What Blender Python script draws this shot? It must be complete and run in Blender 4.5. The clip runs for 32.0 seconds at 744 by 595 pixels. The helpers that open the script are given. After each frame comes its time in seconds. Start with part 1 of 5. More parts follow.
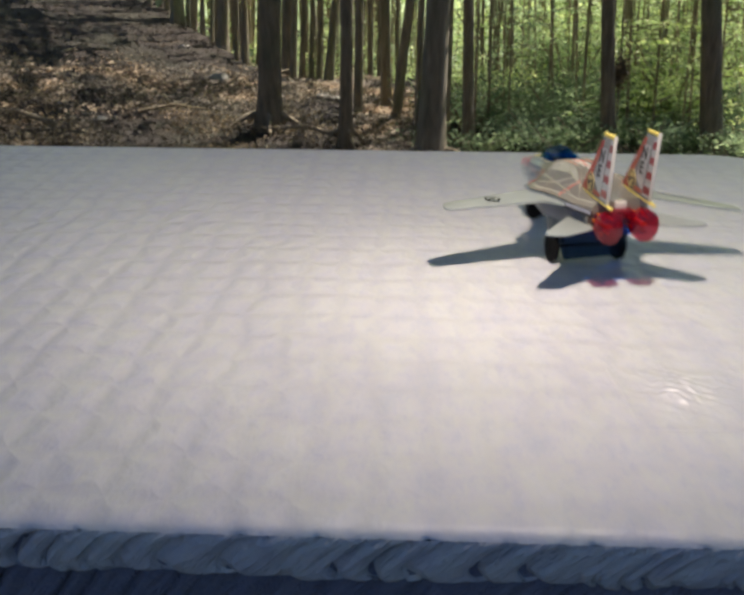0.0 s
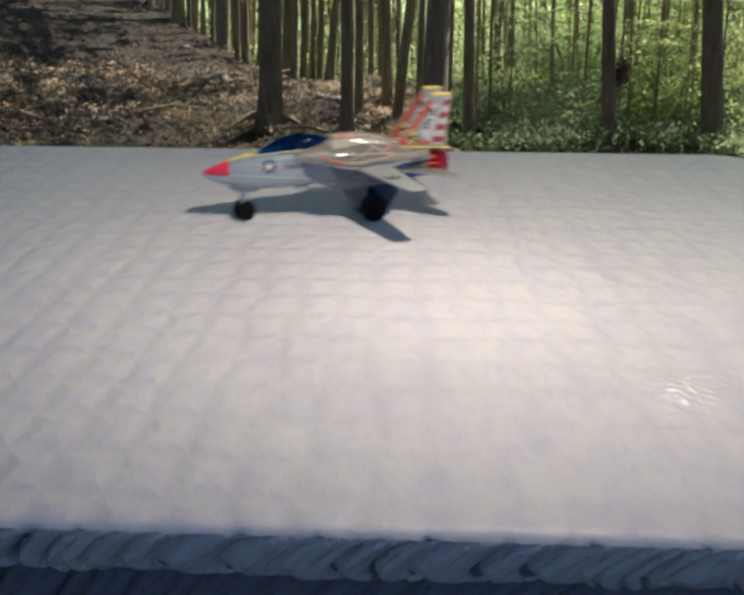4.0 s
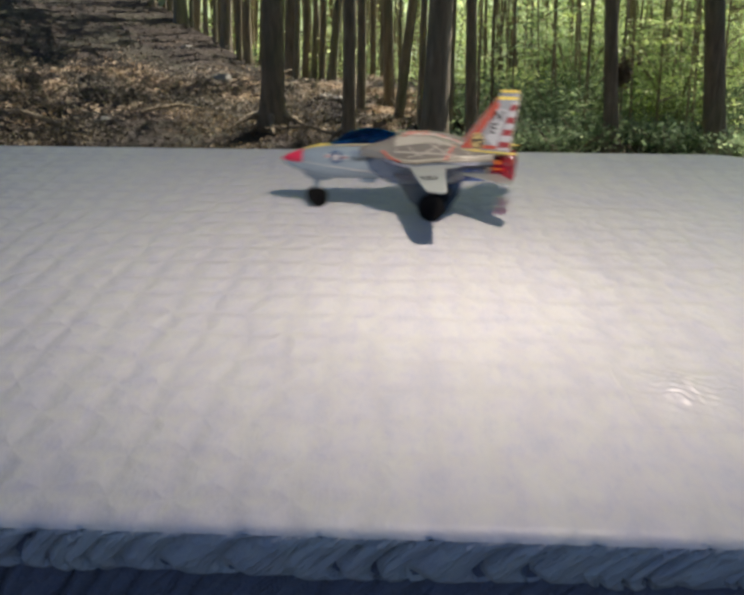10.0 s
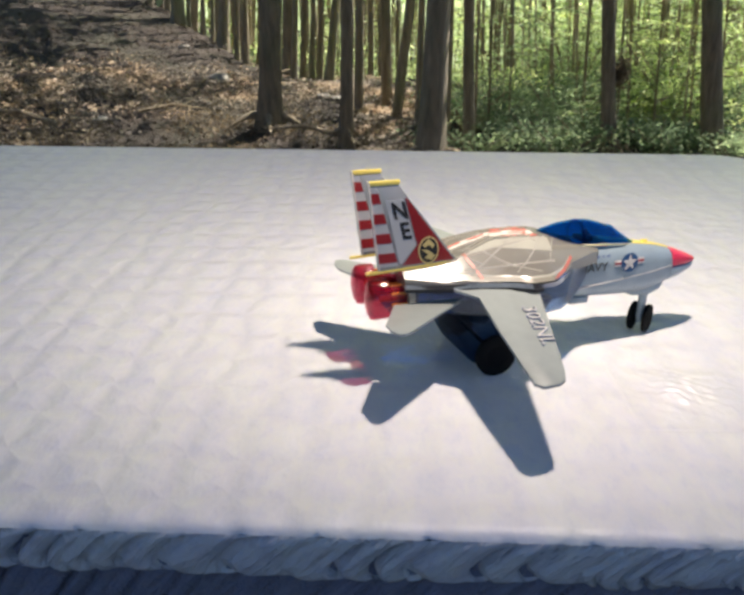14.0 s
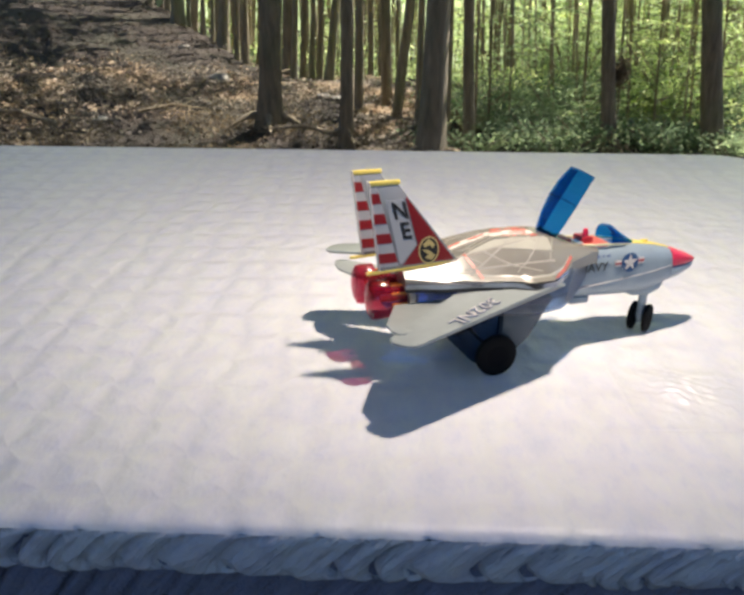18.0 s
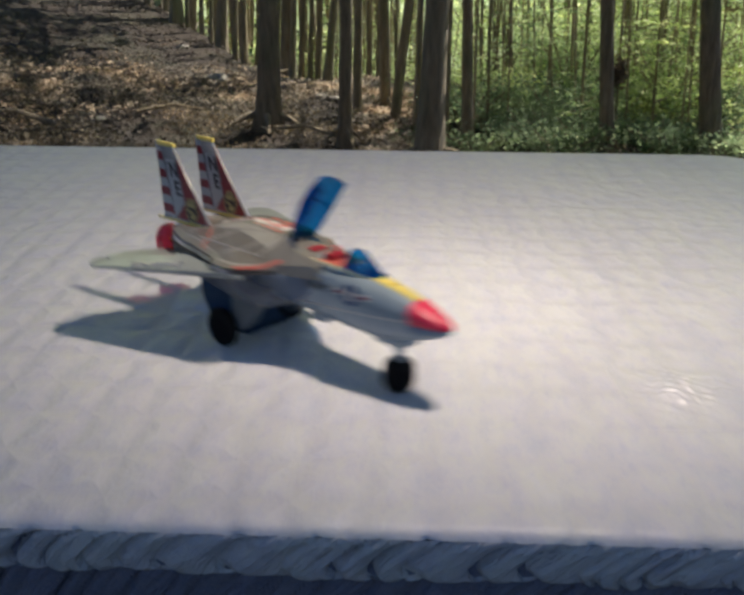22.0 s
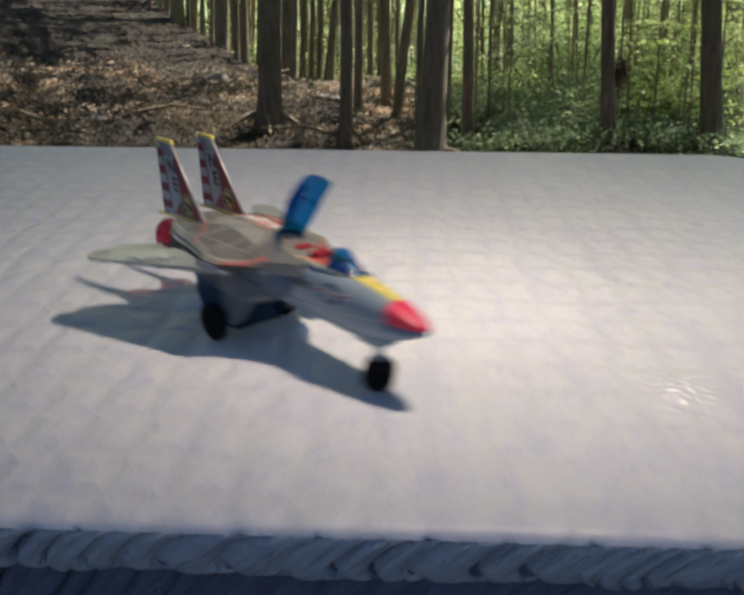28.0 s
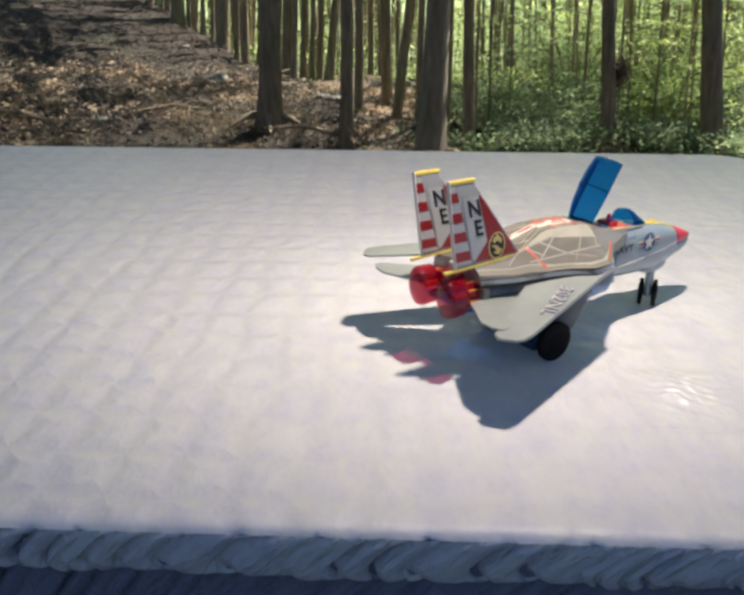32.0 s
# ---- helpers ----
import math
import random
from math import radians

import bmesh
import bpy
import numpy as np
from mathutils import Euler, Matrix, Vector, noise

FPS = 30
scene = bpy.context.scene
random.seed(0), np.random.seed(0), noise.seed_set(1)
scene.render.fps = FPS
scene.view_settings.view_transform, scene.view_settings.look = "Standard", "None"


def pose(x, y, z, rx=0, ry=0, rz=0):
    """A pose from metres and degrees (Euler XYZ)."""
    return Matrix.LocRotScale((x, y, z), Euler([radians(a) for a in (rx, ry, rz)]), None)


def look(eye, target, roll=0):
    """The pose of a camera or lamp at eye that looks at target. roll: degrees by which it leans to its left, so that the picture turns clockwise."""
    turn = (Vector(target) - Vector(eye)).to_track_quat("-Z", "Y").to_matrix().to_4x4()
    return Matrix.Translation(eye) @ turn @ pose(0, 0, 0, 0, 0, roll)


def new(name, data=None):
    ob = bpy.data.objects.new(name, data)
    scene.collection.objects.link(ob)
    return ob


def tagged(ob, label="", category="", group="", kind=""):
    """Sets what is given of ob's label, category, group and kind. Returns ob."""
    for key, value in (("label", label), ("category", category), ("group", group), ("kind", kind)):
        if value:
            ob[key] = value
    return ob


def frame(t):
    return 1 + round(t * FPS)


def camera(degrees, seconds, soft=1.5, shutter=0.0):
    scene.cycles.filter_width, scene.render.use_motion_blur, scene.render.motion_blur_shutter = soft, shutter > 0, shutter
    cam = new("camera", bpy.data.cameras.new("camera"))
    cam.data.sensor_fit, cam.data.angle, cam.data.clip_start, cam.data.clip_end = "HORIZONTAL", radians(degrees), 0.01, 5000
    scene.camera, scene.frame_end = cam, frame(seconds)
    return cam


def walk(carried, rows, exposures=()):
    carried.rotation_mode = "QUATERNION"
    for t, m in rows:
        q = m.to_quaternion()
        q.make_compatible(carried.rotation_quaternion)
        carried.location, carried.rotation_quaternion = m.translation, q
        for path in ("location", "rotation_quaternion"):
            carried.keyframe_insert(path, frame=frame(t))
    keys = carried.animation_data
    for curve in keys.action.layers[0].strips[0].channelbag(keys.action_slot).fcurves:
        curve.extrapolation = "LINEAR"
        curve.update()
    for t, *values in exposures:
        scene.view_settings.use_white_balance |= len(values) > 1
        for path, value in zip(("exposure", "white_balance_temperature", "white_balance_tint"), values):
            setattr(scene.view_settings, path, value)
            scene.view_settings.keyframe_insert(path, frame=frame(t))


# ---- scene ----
cam = camera(50.84, 32.0, soft=3.3, shutter=0.6)
EYE = (0.0, 0.0, 0.3125)
# seconds and the turn to the left in degrees
PAN = [
    (0.0, -0.035),
    (0.5, 0.000),
    (1.0, 0.000),
    (1.5, 0.000),
    (2.0, 0.000),
    (2.3, -0.139),
    (2.5, -0.903),
    (3.0, -0.590),
    (3.5, 0.104),
    (4.2, 0.000),
    (5.0, 0.000),
    (5.5, -0.313),
    (6.0, -0.920),
    (6.5, -0.069),
    (7.0, 0.000),
    (7.5, 0.000),
    (8.0, 0.000),
    (8.4, 0.000),
    (8.5, -0.035),
    (9.0, -0.903),
    (9.5, 0.069),
    (10.0, 0.174),
    (10.5, 0.000),
    (11.0, 0.000),
    (11.5, -0.208),
    (12.0, -0.313),
    (12.4, 0.000),
    (13.0, 0.000),
    (19.3, 0.000),
    (19.5, -0.903),
    (20.0, -0.382),
    (20.5, 0.069),
    (21.0, 0.069),
    (21.5, 0.000),
    (22.0, -0.104),
    (22.5, -0.313),
    (23.0, 0.000),
    (23.5, 0.000),
    (25.5, 0.000),
    (25.9, -0.486),
    (26.3, 0.139),
    (26.8, 0.000),
    (27.5, 0.000),
    (28.0, -0.035),
    (28.5, -0.208),
    (29.0, -0.712),
    (29.5, 0.417),
    (30.0, 0.069),
    (30.5, 0.000),
    (31.0, -0.035),
    (31.5, 0.000),
    (32.0, 0.000),
]
walk(cam, [(t, pose(*EYE, 90 - 22.92, 0, 0) @ pose(0, 0, 0, 0, turn, 0.28)) for t, turn in PAN],
     exposures=((0.0, 0.64), (1.9, 0.58), (2.5, 0.74), (3.1, 0.70), (3.6, 0.62), (5.2, 0.64), (6.0, 0.80), (6.5, 0.60), (8.3, 0.57), (9.0, 0.90), (9.6, 0.61), (11.5, 0.60),
                (12.4, 1.14), (19.2, 1.16), (19.9, 0.78), (20.5, 0.62), (22.3, 0.58), (23.0, 0.72), (23.6, 0.60), (25.4, 0.57), (26.0, 0.74), (26.6, 0.61), (28.3, 0.58), (29.0, 0.77), (29.6, 0.62), (31.2, 0.58), (32.0, 0.97)))

# ---- light: hazy sun over the wood, open sky, and the lamp that hangs above the table ----
SUN_TURN, SUN_HEIGHT = 52.0, 56.0
world = bpy.data.worlds.new("sky")
scene.world = world
world.use_nodes = True
wn = world.node_tree.nodes
sky = wn.new("ShaderNodeTexSky")
sky.sky_type, sky.sun_disc, sky.ozone_density = "NISHITA", False, 8.0
sky.sun_elevation, sky.sun_rotation = radians(SUN_HEIGHT), radians(90 - SUN_TURN)
wn["Background"].inputs["Strength"].default_value = 0.064
world.node_tree.links.new(sky.outputs[0], wn["Background"].inputs["Color"])

sun = new("sun", bpy.data.lights.new("sun", "SUN"))
sun.data.energy, sun.data.angle, sun.data.color = 6.8, radians(0.6), (1.0, 0.94, 0.85)
sun.matrix_world = look((0, 0, 0), (-math.cos(radians(SUN_HEIGHT)) * math.cos(radians(SUN_TURN)),
                                    -math.cos(radians(SUN_HEIGHT)) * math.sin(radians(SUN_TURN)),
                                    -math.sin(radians(SUN_HEIGHT))))
lamp = new("table_lamp_light", bpy.data.lights.new("table_lamp_light", "SPOT"))
lamp.data.energy, lamp.data.shadow_soft_size, lamp.data.color = 14.8, 0.014, (1.0, 0.842, 0.700)
lamp.data.spot_size, lamp.data.spot_blend = radians(150), 1.0
lamp.matrix_world = look((0.163, 0.548, 0.665), (0.11, 1.11, 0.0))
# second spot added at the lamp's place for the bright pool on the cloth
pool_spot = new("added_pool_spot", bpy.data.lights.new("added_pool_spot", "SPOT"))
pool_spot.data.energy, pool_spot.data.shadow_soft_size, pool_spot.data.color = 2.4, 0.014, (1.0, 0.868, 0.720)
pool_spot.data.spot_size, pool_spot.data.spot_blend = radians(34), 1.0
pool_spot.matrix_world = look((0.163, 0.548, 0.665), (0.085, 0.77, 0.0))


# ---- materials ----
def nodes_of(name):
    mat = bpy.data.materials.new(name)
    mat.use_nodes = True
    t = mat.node_tree
    return mat, t.nodes, t.links, t.nodes["Principled BSDF"]


def noise_node(n, l, scale, detail=4, rough=0.6, coord="Object"):
    tc = n.new("ShaderNodeTexCoord")
    tx = n.new("ShaderNodeTexNoise")
    tx.inputs["Scale"].default_value, tx.inputs["Detail"].default_value = scale, detail
    tx.inputs["Roughness"].default_value = rough
    l.new(tc.outputs[coord], tx.inputs["Vector"])
    return tx


def ramp(n, l, src, stops):
    r = n.new("ShaderNodeValToRGB")
    while len(r.color_ramp.elements) < len(stops):
        r.color_ramp.elements.new(0.5)
    for e, (at, col) in zip(r.color_ramp.elements, stops):
        e.position, e.color = at, (*col, 1)
    l.new(src, r.inputs[0])
    return r


def bump(n, l, height, strength, distance, shader, before=None):
    b = n.new("ShaderNodeBump")
    b.inputs["Strength"].default_value, b.inputs["Distance"].default_value = strength, distance
    l.new(height, b.inputs["Height"])
    if before:
        l.new(before.outputs[0], b.inputs["Normal"])
    l.new(b.outputs[0], shader.inputs["Normal"])
    return b


def plastic(name, col, rough=0.35, wear=0.08, metal=0.0, coat=0.0):
    """Moulded plastic with faint mottling, dust and scratches."""
    mat, n, l, s = nodes_of(name)
    tx = noise_node(n, l, 60, 6)
    dark = tuple(c * (1 - wear) for c in col)
    lite = tuple(min(1, c * (1 + wear)) for c in col)
    r = ramp(n, l, tx.outputs["Fac"], [(0.3, dark), (0.7, lite)])
    l.new(r.outputs[0], s.inputs["Base Color"])
    fine = noise_node(n, l, 900, 3)
    rr = ramp(n, l, fine.outputs["Fac"], [(0.3, (rough * 0.9,) * 3), (0.75, (min(1, rough * 1.12),) * 3)])
    l.new(rr.outputs[0], s.inputs["Roughness"])
    s.inputs["Metallic"].default_value, s.inputs["Coat Weight"].default_value = metal, coat
    bump(n, l, fine.outputs["Fac"], 0.02, 0.0004, s)
    return mat


def clear_plastic(name, col, clear, rough=0.08, body=(0.5, 0.5, 0.5), skin=0.03, coat=1.0):
    """Tinted see-through plastic: tinted light passes, and the skin keeps its gloss."""
    mat, n, l, s = nodes_of(name)
    s.inputs["Base Color"].default_value = (*body, 1)
    s.inputs["Roughness"].default_value = rough
    s.inputs["Coat Weight"].default_value, s.inputs["Coat Roughness"].default_value = coat, skin
    s.inputs["Specular IOR Level"].default_value = 0.8 * max(0.25, coat)
    tx = noise_node(n, l, 120, 4)
    bump(n, l, tx.outputs["Fac"], 0.12, 0.001, s)
    tr = n.new("ShaderNodeBsdfTransparent")
    tr.inputs[0].default_value = (*col, 1)
    mix = n.new("ShaderNodeMixShader")
    mix.inputs[0].default_value = clear
    l.new(s.outputs[0], mix.inputs[1])
    l.new(tr.outputs[0], mix.inputs[2])
    l.new(mix.outputs[0], n["Material Output"].inputs[0])
    return mat


def cloth_material(name="tablecloth", tint=(1.0, 1.0, 1.0), quilted=True):
    mat, n, l, s = nodes_of(name)
    tc = n.new("ShaderNodeTexCoord")
    warp = noise_node(n, l, 9, 3)
    mixv = n.new("ShaderNodeMixRGB")
    mixv.inputs[0].default_value = 0.045
    l.new(tc.outputs["Object"], mixv.inputs[1])
    l.new(warp.outputs["Color"], mixv.inputs[2])
    brick = n.new("ShaderNodeTexBrick")
    brick.offset = 0.0
    brick.inputs["Scale"].default_value = 1.0
    brick.inputs["Brick Width"].default_value, brick.inputs["Row Height"].default_value = 0.040, 0.046
    brick.inputs["Mortar Size"].default_value, brick.inputs["Mortar Smooth"].default_value = 0.015, 1.0
    brick.inputs["Color1"].default_value = brick.inputs["Color2"].default_value = (1, 1, 1, 1)
    brick.inputs["Mortar"].default_value = (0, 0, 0, 1)
    l.new(mixv.outputs[0], brick.inputs["Vector"])
    # lilac, cream and rose blotches in the weave
    weave = n.new("ShaderNodeMapping")
    weave.inputs["Scale"].default_value = (1.0, 0.5, 1.0)
    l.new(tc.outputs["Object"], weave.inputs[0])
    blot = noise_node(n, l, 24, 6, 0.7)
    fleck = noise_node(n, l, 85, 5, 0.75)
    l.new(weave.outputs[0], blot.inputs["Vector"])
    l.new(weave.outputs[0], fleck.inputs["Vector"])
    base = ramp(n, l, blot.outputs["Fac"], [(at, tuple(c * k for c, k in zip(col, tint))) for at, col in
                                            ((0.32, (0.665, 0.69, 0.77)), (0.46, (0.72, 0.725, 0.785)), (0.56, (0.745, 0.76, 0.775)), (0.72, (0.775, 0.785, 0.835)))])
    flecks = ramp(n, l, fleck.outputs["Fac"], [(0.32, (0.86, 0.87, 0.94)), (0.5, (0.97, 0.965, 0.965)), (0.68, (1.0, 0.985, 0.94))])
    dots = n.new("ShaderNodeMixRGB")
    dots.blend_type, dots.inputs[0].default_value = "MULTIPLY", 0.8
    l.new(base.outputs[0], dots.inputs[1])
    l.new(flecks.outputs[0], dots.inputs[2])
    # shade of the quilting hollows put into the colour, in varying strength
    seam = n.new("ShaderNodeMixRGB")
    seam.blend_type = "MULTIPLY"
    seam.inputs[0].default_value = 0.0
    if quilted:
        patchy = noise_node(n, l, 3.5, 3, 0.6)
        wr = ramp(n, l, patchy.outputs["Fac"], [(0.38, (0.02,) * 3), (0.68, (0.09,) * 3)])
        l.new(wr.outputs[0], seam.inputs[0])
    l.new(dots.outputs[0], seam.inputs[1])
    l.new(brick.outputs["Color"], seam.inputs[2])
    l.new(seam.outputs[0], s.inputs["Base Color"])
    s.inputs["Roughness"].default_value = 0.5
    s.inputs["Sheen Weight"].default_value = 0.1
    if not quilted:
        rumple = noise_node(n, l, 70, 4, 0.65)
        b1 = n.new("ShaderNodeBump")
        b1.inputs["Strength"].default_value, b1.inputs["Distance"].default_value = 0.6, 0.005
        l.new(rumple.outputs["Fac"], b1.inputs["Height"])
        fine = noise_node(n, l, 260, 4, 0.7)
        # drawn threads that slant with the gathers
        mp = n.new("ShaderNodeMapping")
        mp.vector_type = "TEXTURE"
        mp.inputs["Scale"].default_value, mp.inputs["Rotation"].default_value = (1.0, 1.0, 4.5), (0, radians(44), 0)
        l.new(tc.outputs["Object"], mp.inputs[0])
        drawn = noise_node(n, l, 105, 3, 0.6)
        l.new(mp.outputs[0], drawn.inputs["Vector"])
        b2 = n.new("ShaderNodeBump")
        b2.inputs["Strength"].default_value, b2.inputs["Distance"].default_value = 0.9, 0.007
        l.new(drawn.outputs["Fac"], b2.inputs["Height"])
        l.new(b1.outputs[0], b2.inputs["Normal"])
        bump(n, l, fine.outputs["Fac"], 0.2, 0.001, s, b2)
        return mat
    b1 = n.new("ShaderNodeBump")
    b1.inputs["Distance"].default_value = 0.0036
    l.new(brick.outputs["Color"], b1.inputs["Height"])
    quilt = n.new("ShaderNodeSeparateXYZ")
    l.new(tc.outputs["Object"], quilt.inputs[0])
    puffed = n.new("ShaderNodeMapRange")
    puffed.inputs["From Min"].default_value, puffed.inputs["From Max"].default_value = -0.10, 0.32
    puffed.inputs["To Min"].default_value, puffed.inputs["To Max"].default_value = 0.60, 0.26
    l.new(quilt.outputs["X"], puffed.inputs["Value"])
    l.new(puffed.outputs[0], b1.inputs["Strength"])
    b2 = n.new("ShaderNodeBump")
    b2.inputs["Strength"].default_value, b2.inputs["Distance"].default_value = 0.42, 0.007
    wide = noise_node(n, l, 26, 4, 0.6)
    l.new(weave.outputs[0], wide.inputs["Vector"])
    l.new(wide.outputs["Fac"], b2.inputs["Height"])
    l.new(b1.outputs[0], b2.inputs["Normal"])
    # short pressed creases, strongest towards one end of the cloth
    mp = n.new("ShaderNodeMapping")
    mp.vector_type = "TEXTURE"
    mp.inputs["Scale"].default_value, mp.inputs["Rotation"].default_value = (1.15, 1.0, 1.0), (0, 0, radians(-55))
    l.new(tc.outputs["Object"], mp.inputs[0])
    crease = n.new("ShaderNodeTexNoise")
    crease.inputs["Scale"].default_value, crease.inputs["Detail"].default_value = 40, 1
    crease.inputs["Distortion"].default_value = 0.3
    l.new(mp.outputs[0], crease.inputs["Vector"])
    sep = n.new("ShaderNodeSeparateXYZ")
    l.new(tc.outputs["Object"], sep.inputs[0])
    reach = n.new("ShaderNodeMapRange")
    reach.inputs["From Min"].default_value, reach.inputs["From Max"].default_value = 0.20, 0.56
    reach.inputs["To Min"].default_value, reach.inputs["To Max"].default_value = 0.06, 0.34
    l.new(sep.outputs["X"], reach.inputs["Value"])
    shine = n.new("ShaderNodeMapRange")
    shine.inputs["From Min"].default_value, shine.inputs["From Max"].default_value = 0.10, 0.45
    shine.inputs["To Min"].default_value, shine.inputs["To Max"].default_value = 0.5, 0.33
    l.new(sep.outputs["X"], shine.inputs["Value"])
    l.new(shine.outputs[0], s.inputs["Roughness"])
    b3 = n.new("ShaderNodeBump")
    b3.inputs["Distance"].default_value = 0.009
    # the front of the cloth lies smooth
    inward = n.new("ShaderNodeMapRange")
    inward.inputs["From Min"].default_value, inward.inputs["From Max"].default_value = -0.47, -0.34
    l.new(sep.outputs["Y"], inward.inputs["Value"])
    both = n.new("ShaderNodeMath")
    both.operation = "MULTIPLY"
    l.new(reach.outputs[0], both.inputs[0])
    l.new(inward.outputs[0], both.inputs[1])
    l.new(both.outputs[0], b3.inputs["Strength"])
    l.new(crease.outputs["Fac"], b3.inputs["Height"])
    l.new(b2.outputs[0], b3.inputs["Normal"])
    fine = noise_node(n, l, 170, 5, 0.75)
    l.new(weave.outputs[0], fine.inputs["Vector"])
    bump(n, l, fine.outputs["Fac"], 0.32, 0.0016, s, b3)
    return mat


def bark_material(name="bark", tone=1.0):
    mat, n, l, s = nodes_of(name)
    tc = n.new("ShaderNodeTexCoord")
    mp = n.new("ShaderNodeMapping")
    mp.inputs["Scale"].default_value = (1, 1, 0.16)
    l.new(tc.outputs["Object"], mp.inputs[0])
    tx = n.new("ShaderNodeTexNoise")
    tx.inputs["Scale"].default_value, tx.inputs["Detail"].default_value = 34, 8
    tx.inputs["Roughness"].default_value = 0.7
    l.new(mp.outputs[0], tx.inputs["Vector"])
    r = ramp(n, l, tx.outputs["Fac"], [(at, tuple(c * tone for c in col)) for at, col in ((0.3, (0.098, 0.074, 0.046)), (0.55, (0.205, 0.160, 0.100)), (0.8, (0.34, 0.275, 0.175)))])
    big = noise_node(n, l, 1.7, 3)
    moss = n.new("ShaderNodeMixRGB")
    mr = ramp(n, l, big.outputs["Fac"], [(0.52, (0, 0, 0)), (0.72, (0.6, 0.6, 0.6))])
    l.new(mr.outputs[0], moss.inputs[0])
    l.new(r.outputs[0], moss.inputs[1])
    moss.inputs[2].default_value = (0.14, 0.16, 0.07, 1)
    l.new(moss.outputs[0], s.inputs["Base Color"])
    s.inputs["Roughness"].default_value = 0.9
    s.inputs["Sheen Weight"].default_value, s.inputs["Sheen Roughness"].default_value = 0.12, 0.4
    bump(n, l, tx.outputs["Fac"], 0.8, 0.02, s)
    return mat


def litter_material(name="leaf_litter_ground", tone=1.0):
    mat, n, l, s = nodes_of(name)
    tx = noise_node(n, l, 17, 8, 0.75)
    r = ramp(n, l, tx.outputs["Fac"], [(at, tuple(c * tone for c in col)) for at, col in ((0.3, (0.032, 0.021, 0.013)), (0.5, (0.058, 0.039, 0.025)), (0.65, (0.090, 0.062, 0.041)), (0.85, (0.155, 0.114, 0.078)))])
    big = noise_node(n, l, 0.9, 5)
    m = n.new("ShaderNodeMixRGB")
    m.blend_type = "MULTIPLY"
    m.inputs[0].default_value = 0.7
    br = ramp(n, l, big.outputs["Fac"], [(0.3, (0.45, 0.4, 0.38)), (0.65, (1.1, 1.0, 0.9))])
    l.new(r.outputs[0], m.inputs[1])
    l.new(br.outputs[0], m.inputs[2])
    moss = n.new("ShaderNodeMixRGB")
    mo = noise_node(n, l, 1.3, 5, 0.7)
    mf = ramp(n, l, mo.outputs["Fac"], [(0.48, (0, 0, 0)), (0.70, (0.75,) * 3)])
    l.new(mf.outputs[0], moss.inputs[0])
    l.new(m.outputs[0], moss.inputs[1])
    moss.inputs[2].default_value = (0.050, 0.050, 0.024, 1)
    l.new(moss.outputs[0], s.inputs["Base Color"])
    s.inputs["Roughness"].default_value = 0.95
    bump(n, l, tx.outputs["Fac"], 1.0, 0.05, s)
    return mat


def leaf_material(name, stops, clear=0.5):
    mat, n, l, s = nodes_of(name)
    geo = n.new("ShaderNodeNewGeometry")
    one = ramp(n, l, geo.outputs["Random Per Island"], stops)
    # patches painted as lit and shaded clumps, besides the leaf by leaf variation
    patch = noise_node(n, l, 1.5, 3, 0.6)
    clump_tone = ramp(n, l, patch.outputs["Fac"], [(0.36, (0.45, 0.50, 0.52)), (0.49, (0.95, 0.98, 0.92)), (0.62, (1.5, 1.42, 1.2))])
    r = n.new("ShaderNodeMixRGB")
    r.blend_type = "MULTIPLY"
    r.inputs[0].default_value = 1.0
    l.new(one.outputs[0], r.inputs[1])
    l.new(clump_tone.outputs[0], r.inputs[2])
    l.new(r.outputs[0], s.inputs["Base Color"])
    s.inputs["Roughness"].default_value = 0.7
    s.inputs["Specular IOR Level"].default_value = 0.25
    tr = n.new("ShaderNodeBsdfTranslucent")
    l.new(r.outputs[0], tr.inputs[0])
    mix = n.new("ShaderNodeMixShader")
    mix.inputs[0].default_value = clear
    l.new(s.outputs[0], mix.inputs[1])
    l.new(tr.outputs[0], mix.inputs[2])
    l.new(mix.outputs[0], n["Material Output"].inputs[0])
    return mat


M_CLOTH = cloth_material()
# shaded copies of the cloth: grey for the roll, navy for the dark below
M_CLOTH_SHADED = cloth_material("tablecloth_skirt_shaded", (0.80, 0.79, 0.79), False)
M_CLOTH_DARK = cloth_material("tablecloth_shade_navy", (0.25, 0.26, 0.34), False)
M_BARK = bark_material("bark", 1.25)
# paler bark copy that stands in for haze over the middle trunks
M_BARK_HAZED = bark_material("bark_haze_lightened", 1.45)
M_BARK_PALE = bark_material("pale_bark", 1.7)
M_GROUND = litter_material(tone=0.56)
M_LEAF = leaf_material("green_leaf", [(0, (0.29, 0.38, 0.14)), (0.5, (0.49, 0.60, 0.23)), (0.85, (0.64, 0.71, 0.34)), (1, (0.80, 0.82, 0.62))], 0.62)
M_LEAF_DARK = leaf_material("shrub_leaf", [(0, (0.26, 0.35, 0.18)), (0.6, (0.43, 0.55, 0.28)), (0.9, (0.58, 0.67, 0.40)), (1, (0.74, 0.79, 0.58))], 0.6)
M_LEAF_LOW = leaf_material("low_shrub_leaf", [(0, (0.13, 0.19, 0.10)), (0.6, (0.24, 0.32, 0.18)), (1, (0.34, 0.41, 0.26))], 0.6)
